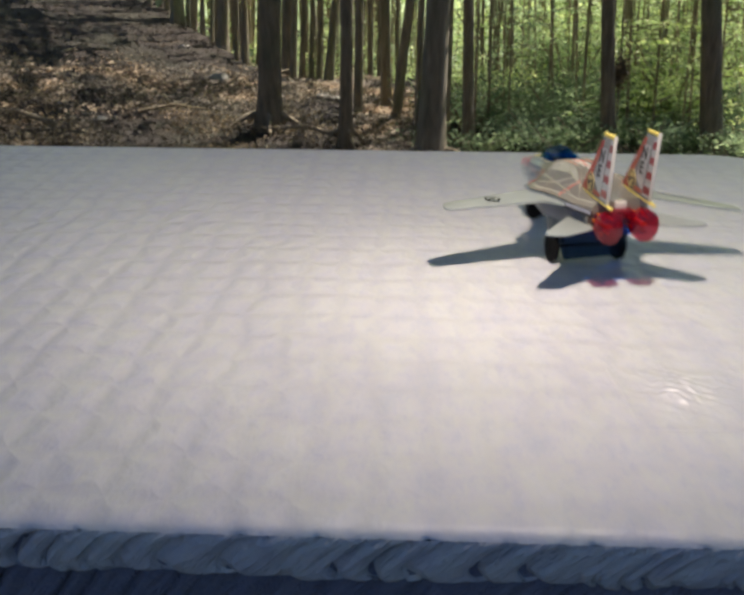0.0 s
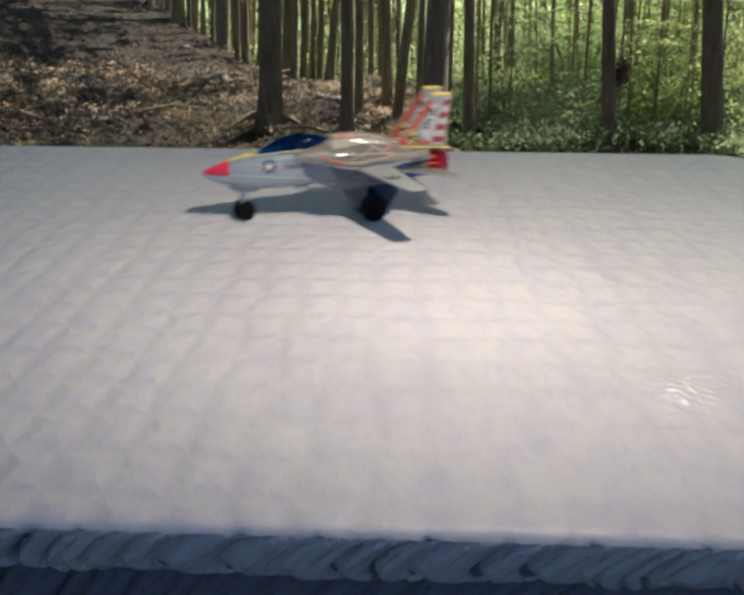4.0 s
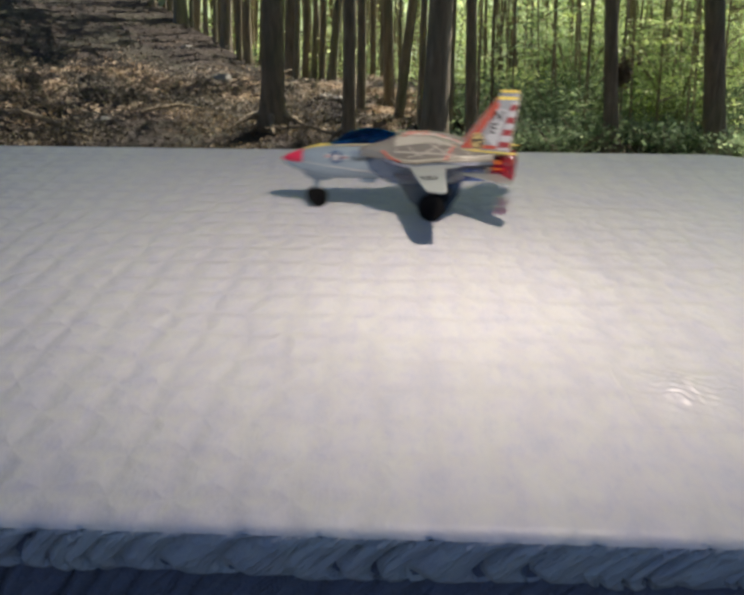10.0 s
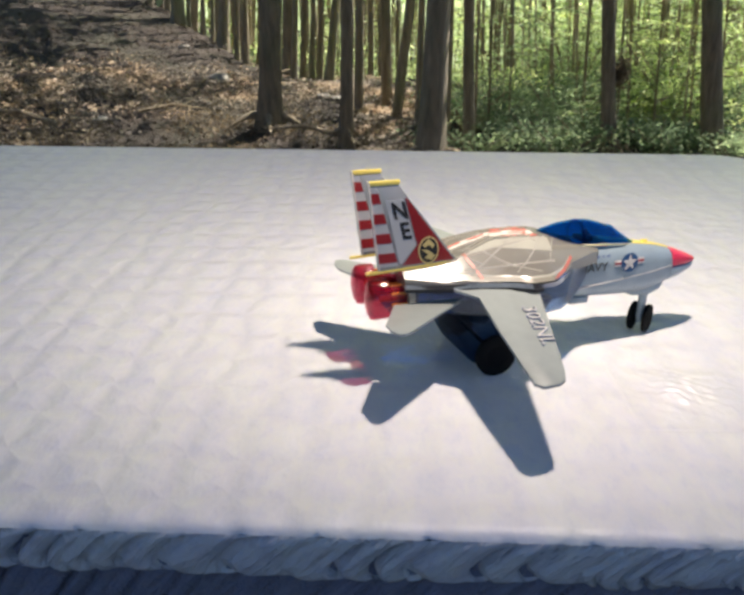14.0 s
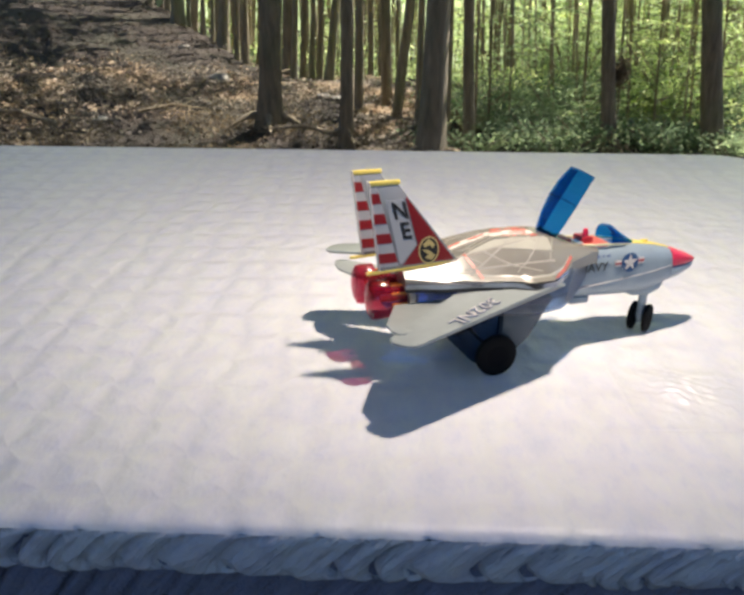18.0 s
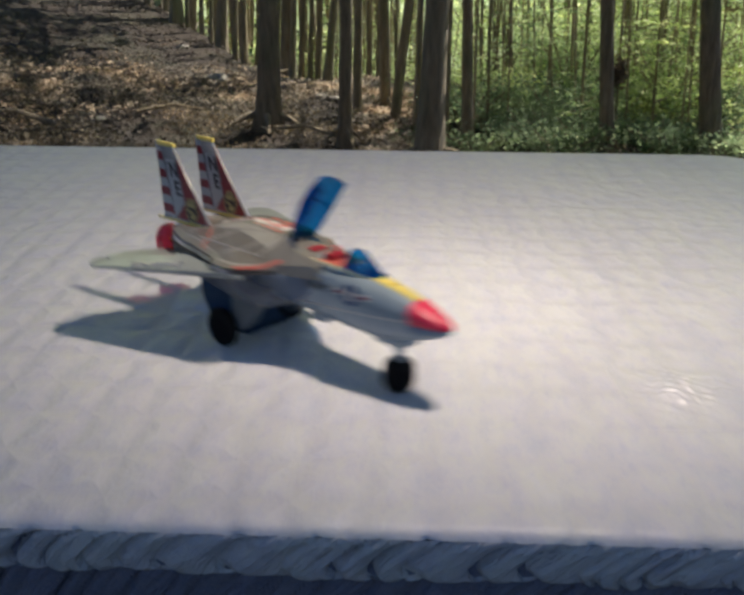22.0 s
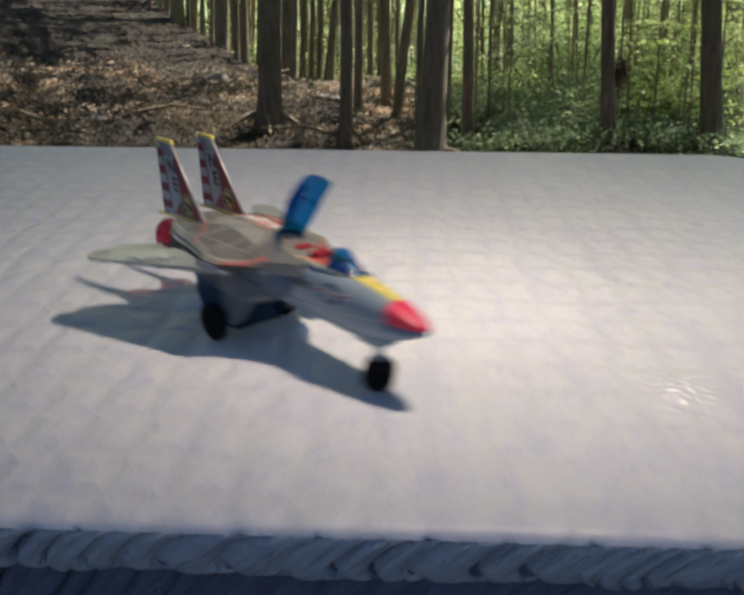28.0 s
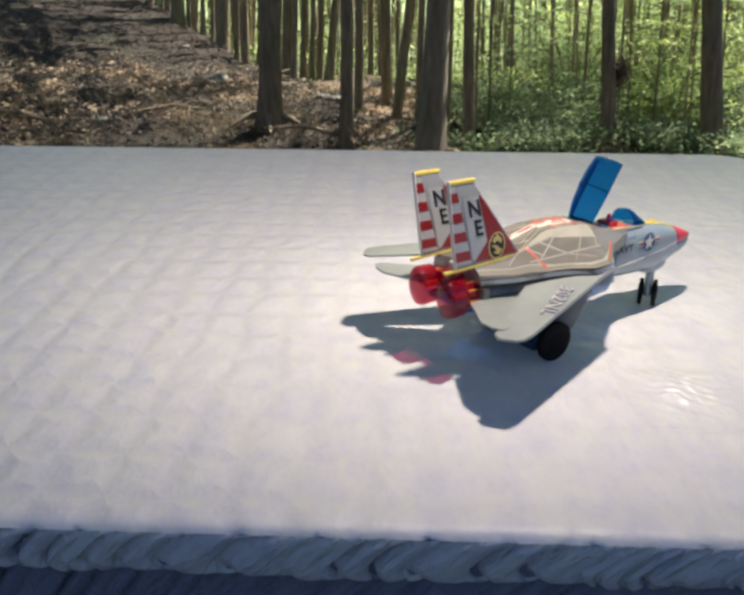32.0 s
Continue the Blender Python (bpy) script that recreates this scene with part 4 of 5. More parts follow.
            v.co.y -= s * (0.0105 * k + 0.33 * max(0.0, v.co.x - 0.056))
            if v.co.x < 0.0 and abs(v.co.y) < 0.030 and v.co.x > -0.06:
                v.co.y = s * 0.030
        part("collar", lathe([(-0.074, 0.0148), (-0.069, 0.0148), (-0.069, 0.0125), (-0.074, 0.0125)], (0, s * 0.0185, 0.0735), 24, "x"), M_SHELL, side)
        noz = own("nozzle", lathe([(-0.064, 0.0098), (-0.0872, 0.0098), (-0.0880, 0.0150), (-0.0990, 0.0154), (-0.1020, 0.0146), (-0.1038, 0.0118), (-0.1050, 0.0072), (-0.1054, 0.0004)], (0, s * 0.0190, 0.0704), 28, "x"),
                  M_NOZZLE, "clear red engine nozzle")
        for v in noz.data.vertices:
            v.co.y = s * 0.0190 + (v.co.y - s * 0.0190) * 0.87
            v.co.z = 0.0704 + (v.co.z - 0.0704) * 1.10
        # ribs and inner rod are coloured amber for the nozzle's orange highlights
        for k in range(8):
            a = k * math.pi / 4 + 0.3
            cy, cz = s * 0.0190 + 0.0086 * math.cos(a), 0.0704 + 0.0112 * math.sin(a)
            part("rib", box(-0.0868, -0.066, cy - 0.0008, cy + 0.0008, cz - 0.0008, cz + 0.0008), M_AMBER_GLINT, noz)
        part("core", lathe([(-0.094, 0.0026), (-0.070, 0.0026)], (0, s * 0.0190, 0.0704), 12, "x"), M_AMBER_GLINT, noz, "amber rod standing in for glints inside the nozzle")
    own("nozzle_bridge", box(-0.0900, -0.0660, -0.0105, 0.0105, 0.0765, 0.0850, 0.002), M_NOZZLE, "clear red block that joins the nozzles")
    for s in (-1, 1):
        own("gear_fairing", slab([(0.008, 0.060), (0.006, 0.020), (0.020, 0.016), (0.032, 0.026), (0.053, 0.060)], 0.0105, lambda u, v, w: (u, s * 0.0292 + w, v), 0.0015), M_HULL_SHADED, "grey fairing sloping down to the wheel, darkened as if shaded")
    pod = slab([(-0.036, 0.056), (-0.035, 0.038), (-0.018, 0.008), (0.018, 0.008), (0.028, 0.024), (0.046, 0.056)], 0.050, lambda u, v, w: (u, w * (1.36 if u < 0.006 else 1.0), v), 0.003)
    own("gear_pod", pod, M_POD, "dark blue smoky gear housing over the axle")
    own("underbody", slab([(0.045, -0.041), (0.045, 0.041), (-0.020, 0.040), (-0.060, 0.033), (-0.086, 0.026), (-0.086, -0.026), (-0.060, -0.033), (-0.020, -0.040)], 0.0024, lambda u, v, w: (u, v, 0.0590 + w)), M_BELLY, "smoky blue clear underbody")
    # upper shell
    xs = [0.100, 0.090, 0.078, 0.066, 0.056, 0.046, 0.036, 0.026, 0.0185, 0.010, 0.003, -0.008, -0.020, -0.034, -0.048, -0.062, -0.077]
    half = np.interp(xs, [-0.077, -0.048, -0.02, 0.003, 0.0185, 0.036, 0.05, 0.066, 0.1], [0.030, 0.040, 0.045, 0.052, 0.0625, 0.062, 0.052, 0.036, 0.0215])
    crest = np.interp(xs, [-0.077, -0.05, -0.034, -0.02, 0.003, 0.026, 0.046, 0.056, 0.07, 0.1], [0.0925, 0.0945, 0.0975, 0.1025, 0.1083, 0.1082, 0.1070, 0.1060, 0.1, 0.092])
    def skin(x, y):
        """Height of the shell: a curved pan with a faceted hump."""
        w = float(np.interp(-x, [-q for q in xs], half))
        c = float(np.interp(-x, [-q for q in xs], crest))
        pan = 0.0835 + 0.0105 * (1 - min(1.0, abs(y) / w) ** 3)
        return max(pan, min(c, 0.0915 + 0.80 * (hump_foot(x) - abs(y))))

    def hump_foot(x):
        """Distance of the hump's lower crease from the middle."""
        return float(np.interp(x, [-0.077, -0.034, 0.05, 0.1], [0.026, 0.036, 0.037, 0.022]))

    def crown(x):
        """Half width of the hump's flat top, narrowing towards the cockpit."""
        c = float(np.interp(-x, [-q for q in xs], crest))
        return max(0.006, hump_foot(x) - (c - 0.0915) / 0.80)
    sec = []
    for x, w in zip(xs, half):
        # creases at the edge of the flat top and at the foot of the hump
        top, foot = crown(x), crown(x)
        while foot < 0.94 * w and skin(x, foot) > 0.0835 + 0.0105 * (1 - (foot / w) ** 3) + 1e-5:
            foot += 0.0005
        foot = max(foot, top + 0.002)
        stops = [w, 0.97 * w, (w + foot) / 2, foot, (2 * foot + top) / 3, (foot + 2 * top) / 3, top, top / 2]
        ys = [-q for q in stops] + [0.0] + stops[::-1]
        ring = [(x, y, skin(x, y)) for y in ys]
        ring += [(x, y * 0.999, 0.0805) for y in ys[::-1]]
        sec.append(ring)
    shell = own("upper_shell", rings(sec), M_SHELL, "clear glossy plastic upper shell", 12)

    def strip(x0, y0, x1, y1, wide, high, n=8):
        """A raised line that follows the shell."""
        d = Vector((x1 - x0, y1 - y0)).normalized()
        px, py = -d.y * wide / 2, d.x * wide / 2
        out = []
        for k in range(n + 1):
            x, y = x0 + (x1 - x0) * k / n, y0 + (y1 - y0) * k / n
            za, zb = skin(x + px, y + py), skin(x - px, y - py)
            out.append([(x + px, y + py, za - 0.001), (x - px, y - py, zb - 0.001), (x - px * 0.6, y - py * 0.6, zb + high), (x + px * 0.6, y + py * 0.6, za + high)])
        return rings(out)
    # moulded ridges on the shell
    for s in (-1, 1):
        for x0, y0, x1, y1 in ((0.052, 0.014, 0.012, 0.046), (0.028, 0.012, -0.026, 0.040), (-0.034, 0.007, 0.032, 0.050), (0.004, 0.010, -0.050, 0.033), (0.060, 0.013, 0.046, 0.036), (-0.060, 0.006, -0.012, 0.034), (0.044, 0.002, 0.012, 0.019), (0.010, 0.002, -0.024, 0.0165), (0.012, 0.002, 0.040, 0.020)):
            part("ridge", strip(x0, s * y0, x1, s * y1, 0.0012, 0.0006), M_RIDGE, shell)
        part("crest_line", strip(0.045, s * 0.0170, -0.032, s * 0.0260, 0.0012, 0.0006), M_RIDGE, shell)
        part("hump_foot", strip(0.050, s * 0.0365, -0.030, s * 0.0360, 0.0012, 0.0006), M_RIDGE, shell)
    # pale strips painted where the shell edge and hump catch glare
    for s in (-1, 1):
        sec = []
        for x, w in list(zip(xs, half))[3:]:
            ys = [0.87 * w, 0.90 * w, 0.93 * w, 0.96 * w, 0.99 * w]
            up = [(x, s * y, skin(x, y) + 0.0005 - 0.0022 * max(0.0, (y / w - 0.86) / 0.13)) for y in ys]
            sec.append(up + [(x, y, z - 0.0012) for x, y, z in up[::-1]])
        part("rim", rings(sec), M_PALE_GLARE, shell, "strip along the shell edge, pale to stand in for glare")
        sec = []
        for k in range(13):
            x = -0.026 + 0.078 * k / 12
            a, b = crown(x) + 0.0004, hump_foot(x) - 0.0008
            reach = 0.12 + 0.50 * k / 12
            ys = [a + (b - a) * q * reach for q in (0.0, 0.25, 0.5, 0.75, 1.0)]
            up = [(x, s * y, skin(x, y) + 0.0004) for y in ys]
            sec.append(up + [(x, y, z - 0.0012) for x, y, z in up[::-1]])
        part("hump_side", rings(sec), M_PALE_GLARE, shell, "strip on the hump side, pale to stand in for glare")
        zig = ((0.050, 0.0150), (0.043, 0.0085), (0.035, 0.0155), (0.025, 0.0095), (0.019, 0.0145), (0.006, 0.0115))
        part("zigzag", joined(*[strip(p[0], s * p[1], q[0], s * q[1], 0.0013, 0.0012, 3) for p, q in zip(zig, zig[1:])]), M_PALE_GLARE, shell, "pale zigzag line")
        part("red_field", strip(0.046, s * 0.0106, 0.014, s * 0.0112, 0.0044, 0.0006), M_ORANGE, shell, "red printed field beside the zigzag")
    trim = []
    for s in (-1, 1):
        pts = [(x, s * w) for x, w in zip(xs, half)]
        trim.append(rings([[(x, y - 0.0008 * s, 0.0795), (x, y + 0.0012 * s, 0.0800), (x, y + 0.0012 * s, 0.0838), (x, y - 0.0008 * s, 0.0843)] for x, y in pts[3:]]))
    # black strips stand in for the shade where the wings enter the body
    for s in (-1, 1):
        part("slot_shade_strip", box(-0.026, 0.000, s * 0.0425 - 0.0012, s * 0.0425 + 0.0012, 0.0765, 0.0790, 0.0004), M_BLACK, shell)
    for s in (-1, 1):
        gap = [(x, s * w) for x, w in zip(xs, half) if x < 0.030]
        part("gap_shade_strip", rings([[(x, y - 0.0010 * s, 0.0772), (x, y + 0.0016 * s, 0.0772), (x, y + 0.0016 * s, 0.0797), (x, y - 0.0010 * s, 0.0797)] for x, y in gap]), M_BLACK, shell, "black strip standing in for the shaded gap over the wing")
    part("edge_trim", joined(*trim), M_CHROME, shell, "shiny metal-look edge along the shell")
    for s in (-1, 1):
        part("stripe", strip(0.068, s * 0.0315, 0.040, s * 0.0575, 0.0024, 0.0006), M_ORANGE, shell, "red stripe")
        part("band", strip(-0.026, s * 0.0225, -0.017, s * 0.0435, 0.0030, 0.0005), M_ORANGE, shell, "red band")
    part("spine_panel", joined(strip(0.046, 0.0, 0.006, 0.0, 0.0150, 0.0006), strip(0.006, 0.0, -0.040, 0.0, 0.0095, 0.0006)), M_WHITE, shell, "white printed panel on the spine")
    for x0, x1, y in ((0.044, 0.030, 0.0030), (0.040, 0.024, -0.0030), (0.020, 0.008, 0.0018), (0.002, -0.012, -0.0006), (-0.018, -0.030, 0.0006)):
        part("spine_mark", strip(x0, y, x1, y, 0.0042, 0.0010), M_ORANGE, shell, "red mark on the spine panel")
    part("tail_block", box(-0.080, -0.068, -0.006, 0.006, 0.083, 0.092, 0.001), M_WHITE, shell, "white block between the nozzles")
    # engine block seen through the shell
    own("drive_unit", box(0.020, 0.045, -0.022, 0.022, 0.083, 0.0915, 0.002), M_GREY)
    # twin fins
    edge = [(-0.0950, 0.0930), (-0.0300, 0.0965), (-0.0800, 0.1615), (-0.1035, 0.1620)]
    for s in (-1, 1):
        fy = s * 0.0224
        fin = own("fin", slab(edge, 0.0026, lambda u, v, w: (u, fy + w, v), 0.0005), M_FIN, "grey-white tail fin with red stripes")
        part("cap", box(-0.1032, -0.0785, fy - 0.0017, fy + 0.0017, 0.1612, 0.1650, 0.001), M_YELLOW, fin, "yellow fin cap")
        part("trailing_edge", slab([(-0.0962, 0.0945), (-0.0948, 0.0945), (-0.1028, 0.1650), (-0.1042, 0.1650)], 0.0036, lambda u, v, w: (u, fy + w, v), 0.0005), M_WHITE, fin, "pale trailing edge")
        part("base_strip", rings([[(x, fy - 0.0016, z - 0.0010), (x, fy + 0.0016, z - 0.0010), (x, fy + 0.0016, z + 0.0010), (x, fy - 0.0016, z + 0.0010)]
                                  for x, z in ((-0.1060, 0.0930), (-0.028, 0.0965))]), M_YELLOW, fin, "yellow strip along the fin base")
        for f in (-1, 1):
            py = fy + f * 0.00145
            at = lambda u, v, w, py=py: (u, py + w, v)
            if f > 0:
                part("red_edge", slab([(-0.0445, 0.0985), (-0.0340, 0.0985), (-0.0770, 0.1570), (-0.0812, 0.1570), (-0.0790, 0.1500)], 0.0003, at), M_FIN_ORANGE, fin, "orange-red band along the leading edge")
                part("red_foot", slab([(-0.0790, 0.0985), (-0.0450, 0.0985), (-0.0480, 0.1030), (-0.0790, 0.1030)], 0.0003, at), M_FIN_ORANGE, fin)
            else:
                part("red_field", slab([(-0.0764, 0.0975), (-0.0340, 0.0985), (-0.0735, 0.1510), (-0.0746, 0.1510), (-0.0644, 0.1130)], 0.0003, at), M_FIN_RED, fin, "dark red triangle")
            back = lambda z: -0.0953 - (z - 0.0930) / 0.0690 * 0.0080
            fore = lambda z: -0.0795 - (z - 0.0953) * 0.2727
            part("stripe_field", slab([(back(0.0975), 0.0975), (fore(0.0975), 0.0975), (fore(0.1605), 0.1605), (back(0.1605), 0.1605)], 0.0002, at), M_FIN_WHITE, fin, "white field")
            for k in range(4):
                z0, z1 = 0.1558 - 0.0158 * k, 0.1558 - 0.0158 * k - 0.0078
                part("stripe", slab([(back(z1), z1), (fore(z1), z1), (fore(z0), z0), (back(z0), z0)], 0.0006, at), M_FIN_RED, fin)
            disc = [(-0.0552 + 0.0086 * math.cos(a), 0.1078 + 0.0112 * math.sin(a)) for a in (2 * math.pi * i / 24 for i in range(24))]
            part("emblem", slab(disc, 0.0005, at), M_CREAM, fin, "cream oval emblem")
            part("emblem_field", slab([(-0.0552 + (u + 0.0552) * 0.86, 0.1078 + (v - 0.1078) * 0.88) for u, v in disc], 0.0007, at), M_BLACK, fin)
            for pts in ([(-0.0620, 0.1135), (-0.0560, 0.1175), (-0.0500, 0.1125), (-0.0520, 0.1095), (-0.0555, 0.1125), (-0.0600, 0.1105)], [(-0.0630, 0.1090), (-0.0565, 0.1085), (-0.0495, 0.1035), (-0.0530, 0.1000), (-0.0600, 0.1020), (-0.0560, 0.1045)]):
                part("emblem_mark", slab([(-0.0552 + (u + 0.056) * 0.85, 0.1078 + (v - 0.1082) * 0.98) for u, v in pts], 0.0010, at), M_CREAM, fin)
            part("letter_field", slab([(-0.0905, 0.1500), (-0.0765, 0.1500), (-0.0655, 0.1130), (-0.0770, 0.0990), (-0.0790, 0.0990)], 0.0002, at), M_FIN_WHITE, fin, "white field under the letters")
            for ch, cx, cz in (("N", -0.0789, 0.1406), ("E", -0.0742, 0.1245)):
                letters(ch, 0.0182, lambda u, v, w, cx=cx, cz=cz, py=py, f=f: (cx + (-f) * u * 0.88 - v * 0.24, py + f * 0.0002 + w, cz + v), 0.00015, M_BLACK, fin, "letter", "", 0.0005)
    # tailplanes
    for s in (-1, 1):
        own("tailplane", slab([(-0.0235 if s < 0 else -0.028, 0.030), (-0.0905 if s < 0 else -0.0925, 0.0832), (-0.0967, 0.0866), (-0.1015, 0.0855), (-0.1045, 0.0790), (-0.1048, 0.0660), (-0.086, 0.030)], 0.0022, lambda u, v, w: (u, s * v, 0.0668 + w + (0.07 * (v - 0.03) if s > 0 else 0.0)), 0.0006), M_WING, "pale tailplane")
    # side prints
    for s in (-1, 1):
        def on(u, v, w, x0, z0, s=s):
            x = x0 - s * u
            y = 0.0217 - max(0.0, x - 0.12) * 0.09 - max(0.0, x - 0.15) * 0.09
            return (x, s * (y + w), z0 + v)
        disc = [(0.0088 * math.cos(a), 0.0088 * math.sin(a)) for a in (2 * math.pi * i / 24 for i in range(24))]
        part("roundel", slab(disc, 0.0006, lambda u, v, w: on(u, v, w, 0.1335, 0.0765)), M_NAVY, hull, "blue roundel")
        star = [((0.0078 if i % 2 == 0 else 0.0031) * math.sin(math.pi * i / 5), (0.0078 if i % 2 == 0 else 0.0031) * math.cos(math.pi * i / 5)) for i in range(10)]
        part("star", slab(star, 0.0006, lambda u, v, w: on(u, v, w + 0.0004, 0.1335, 0.0765)), M_WHITE, hull, "white star")
        for d in (-1, 1):
            part("bar", slab([(d * 0.009, -0.0025), (d * 0.0155, -0.0025), (d * 0.0155, 0.0025), (d * 0.009, 0.0025)], 0.0006, lambda u, v, w: on(u, v, w, 0.1335, 0.077)), M_WHITE, hull)
            part("bar_stripe", slab([(d * 0.009, -0.0008), (d * 0.0155, -0.0008), (d * 0.0155, 0.0008), (d * 0.009, 0.0008)], 0.0006, lambda u, v, w: on(u, v, w + 0.0003, 0.1335, 0.077)), M_RED, hull)
        for d, wide in ((-0.010, 0.0030), (-0.004, 0.0022), (0.001, 0.0026), (0.006, 0.0016), (0.011, 0.0030)):
            part("print_bar", slab([(d - wide / 2, -0.0011), (d + wide / 2, -0.0011), (d + wide / 2, 0.0011), (d - wide / 2, 0.0011)], 0.0005, lambda u, v, w: on(u, v, w, 0.100, 0.0850)), M_BLUEGREY, hull)
        letters("NAVY", 0.0105, lambda u, v, w: on(u, v, w + 0.0003, 0.097, 0.0755), 0.0002, M_BLACK, hull, "lettering")
    # cockpit
    tub = own("cockpit", box(0.058, 0.116, -0.0125, 0.0125, 0.086, 0.0942, 0.001), M_ORANGE, "orange-red cockpit tub")
    for x in (0.099, 0.078):
        part("seat", box(x - 0.006, x + 0.004, -0.008, 0.008, 0.0935, 0.099, 0.001), M_RED, tub)
    part("headrest", lathe([(0.0945, 0.0024), (0.1, 0.0026), (0.1045, 0.0018)], (0.1, 0, 0), 12, "z"), M_PINK, tub)
    for s in (-1, 1):
        part("sill", rings([[(x, s * (y - 0.0009), z - 0.002), (x, s * (y + 0.0009), z - 0.002), (x, s * (y + 0.0009), z - 0.0006), (x, s * (y - 0.0009), z - 0.0006)]
                            for x, y, z in ((0.058, 0.0142, 0.0978), (0.085, 0.0150, 0.0960), (0.112, 0.0146, 0.0945), (0.130, 0.0118, 0.0922), (0.147, 0.0045, 0.0892))]), M_SILL, tub, "pale cockpit sill")

    def hood(rows):
        """Arched clear hood: rows of x, half width, sill, top; a shell of some thickness."""
        sec = []
        for x, w, z0, z1 in rows:
            outer = [(x, w * math.cos(a), z0 + (z1 - z0) * math.sin(a) ** 0.85) for a in (math.pi * i / 16 for i in range(17))]
            inner = [(x, (w - 0.0014) * math.cos(a), z0 + (z1 - z0 - 0.0014) * math.sin(a) ** 0.85) for a in (math.pi * i / 16 for i in range(16, -1, -1))]
            sec.append(outer + inner)
        return rings(sec)
    own("windshield", hood([(0.1190, 0.0138, 0.0932, 0.1070), (0.124, 0.0134, 0.0928, 0.1062), (0.132, 0.0114, 0.0915, 0.1000), (0.140, 0.0085, 0.0902, 0.0945), (0.148, 0.0032, 0.0885, 0.0895)]), M_BLUE, "blue clear windshield")
    # canopy, about its hinge at the rear
    hinge = Vector((0.057, 0, 0.1035))
    bm = hood([(0.0545, 0.0108, 0.0985, 0.1070), (0.060, 0.0128, 0.0975, 0.1090), (0.075, 0.0140, 0.0965, 0.1125), (0.090, 0.0144, 0.0955, 0.1138), (0.103, 0.0143, 0.0946, 0.1125), (0.1118, 0.0142, 0.0940, 0.1098), (0.1184, 0.0139, 0.0932, 0.1072)])
    bmesh.ops.translate(bm, verts=bm.verts, vec=-hinge)
    canopy = part("canopy", bm, M_BLUE, jet, "blue clear canopy on a rear hinge")
    bm = joined(*[rings([[(x, 0.0147 * math.cos(a), 0.0955 + 0.0185 * math.sin(a) ** 0.85) for a in (math.pi * i / 12 for i in range(13))] +
                         [(x, 0.0128 * math.cos(a), 0.0955 + 0.0166 * math.sin(a) ** 0.85) for a in (math.pi * i / 12 for i in range(12, -1, -1))] for x in (0.0900, 0.0911)])])
    bmesh.ops.translate(bm, verts=bm.verts, vec=-hinge)
    part("canopy_hoop", bm, M_BLUE, canopy)
    bm = box(0.055, 0.062, -0.010, 0.010, 0.096, 0.104, 0.001)
    bmesh.ops.translate(bm, verts=bm.verts, vec=-hinge)
    part("hinge_block", bm, M_BLACK, canopy)
    # swing wings, about their pivots
    wings = {}
    for s, drop in ((1, -0.005), (-1, 0.026)):
        poly = [(0.033, -0.020), (0.0285, -0.005), (-0.0125, 0.115), (-0.0165, 0.1225), (-0.022, 0.1255), (-0.034, 0.126), (-0.039, 0.121), (-0.0345 if s < 0 else -0.0310, 0.060), (-0.0295 if s < 0 else -0.0255, 0.016), (-0.044, 0.003), (-0.044, -0.018)]
        reach = 1.04 if s > 0 else 1.0
        bm = slab(poly, 0.0024, lambda u, v, w: (u, s * v * (reach if v > 0 else 1), w - drop * max(0.0, v) / 0.125), 0.0007)
        wing = part("wing", bm, M_WING, jet, "pale plastic swing wing")
        top = lambda u, v, w: (u, s * v, 0.0016 + w - drop * max(0.0, v) / 0.125)
        if s > 0:
            ring = []
            for r in (0.0085, 0.0062):
                ring.append([(-0.012 + r * 1.25 * math.cos(a), 0.072 + r * math.sin(a)) for a in (2 * math.pi * i / 20 for i in range(20))])
            part("roundel", slab(ring[0], 0.0003, lambda u, v, w: top(u, v, w)), M_BLACK, wing, "dark ring print")
            part("roundel_core", slab(ring[1], 0.0003, lambda u, v, w: top(u, v, w + 0.0004)), M_WING, wing)
            part("roundel_star", slab([(-0.012 + 0.004 * math.cos(a), 0.072 + 0.004 * math.sin(a)) for a in (2 * math.pi * i / 5 for i in range(5))], 0.0003, lambda u, v, w: top(u, v, w + 0.0007)), M_BLACK, wing)
        else:
            at = lambda u, v, w: top(-0.004 + 0.985 * v * 0.72 - 0.17 * u * 0.84, 0.061 + 0.985 * u * 0.84 + 0.17 * v * 0.72, w)
            letters("302NL", 0.0215, lambda u, v, w: at(u, v, 0.0002 + w), 0.0002, M_BLUEGREY, wing, "lettering", "pale blue outlined lettering", 0.0004)
            letters("302NL", 0.0215, lambda u, v, w: at(u, v, 0.0006 + w), 0.0002, M_WHITE, wing, "lettering_fill", "", -0.00025)
        wings[s] = wing
    # undercarriage
    wheels = []
    for s in (-1, 1):
        w = part("main_wheel", lathe([(-0.0034, 0.0110), (-0.0034, 0.0158), (-0.0022, 0.0178), (0.0022, 0.0178), (0.0034, 0.0158), (0.0034, 0.0110)], (0, 0, 0), 32), M_TYRE, jet, "black rubber wheel")
        part("hub", lathe([(-0.0040, 0.004), (-0.0035, 0.0100), (0.0035, 0.0100), (0.0040, 0.004)], (0, 0, 0), 8), M_HUB, w)
        wheels.append((w, (0.0, s * 0.0400, 0.0178), 0.0178, 0.0))
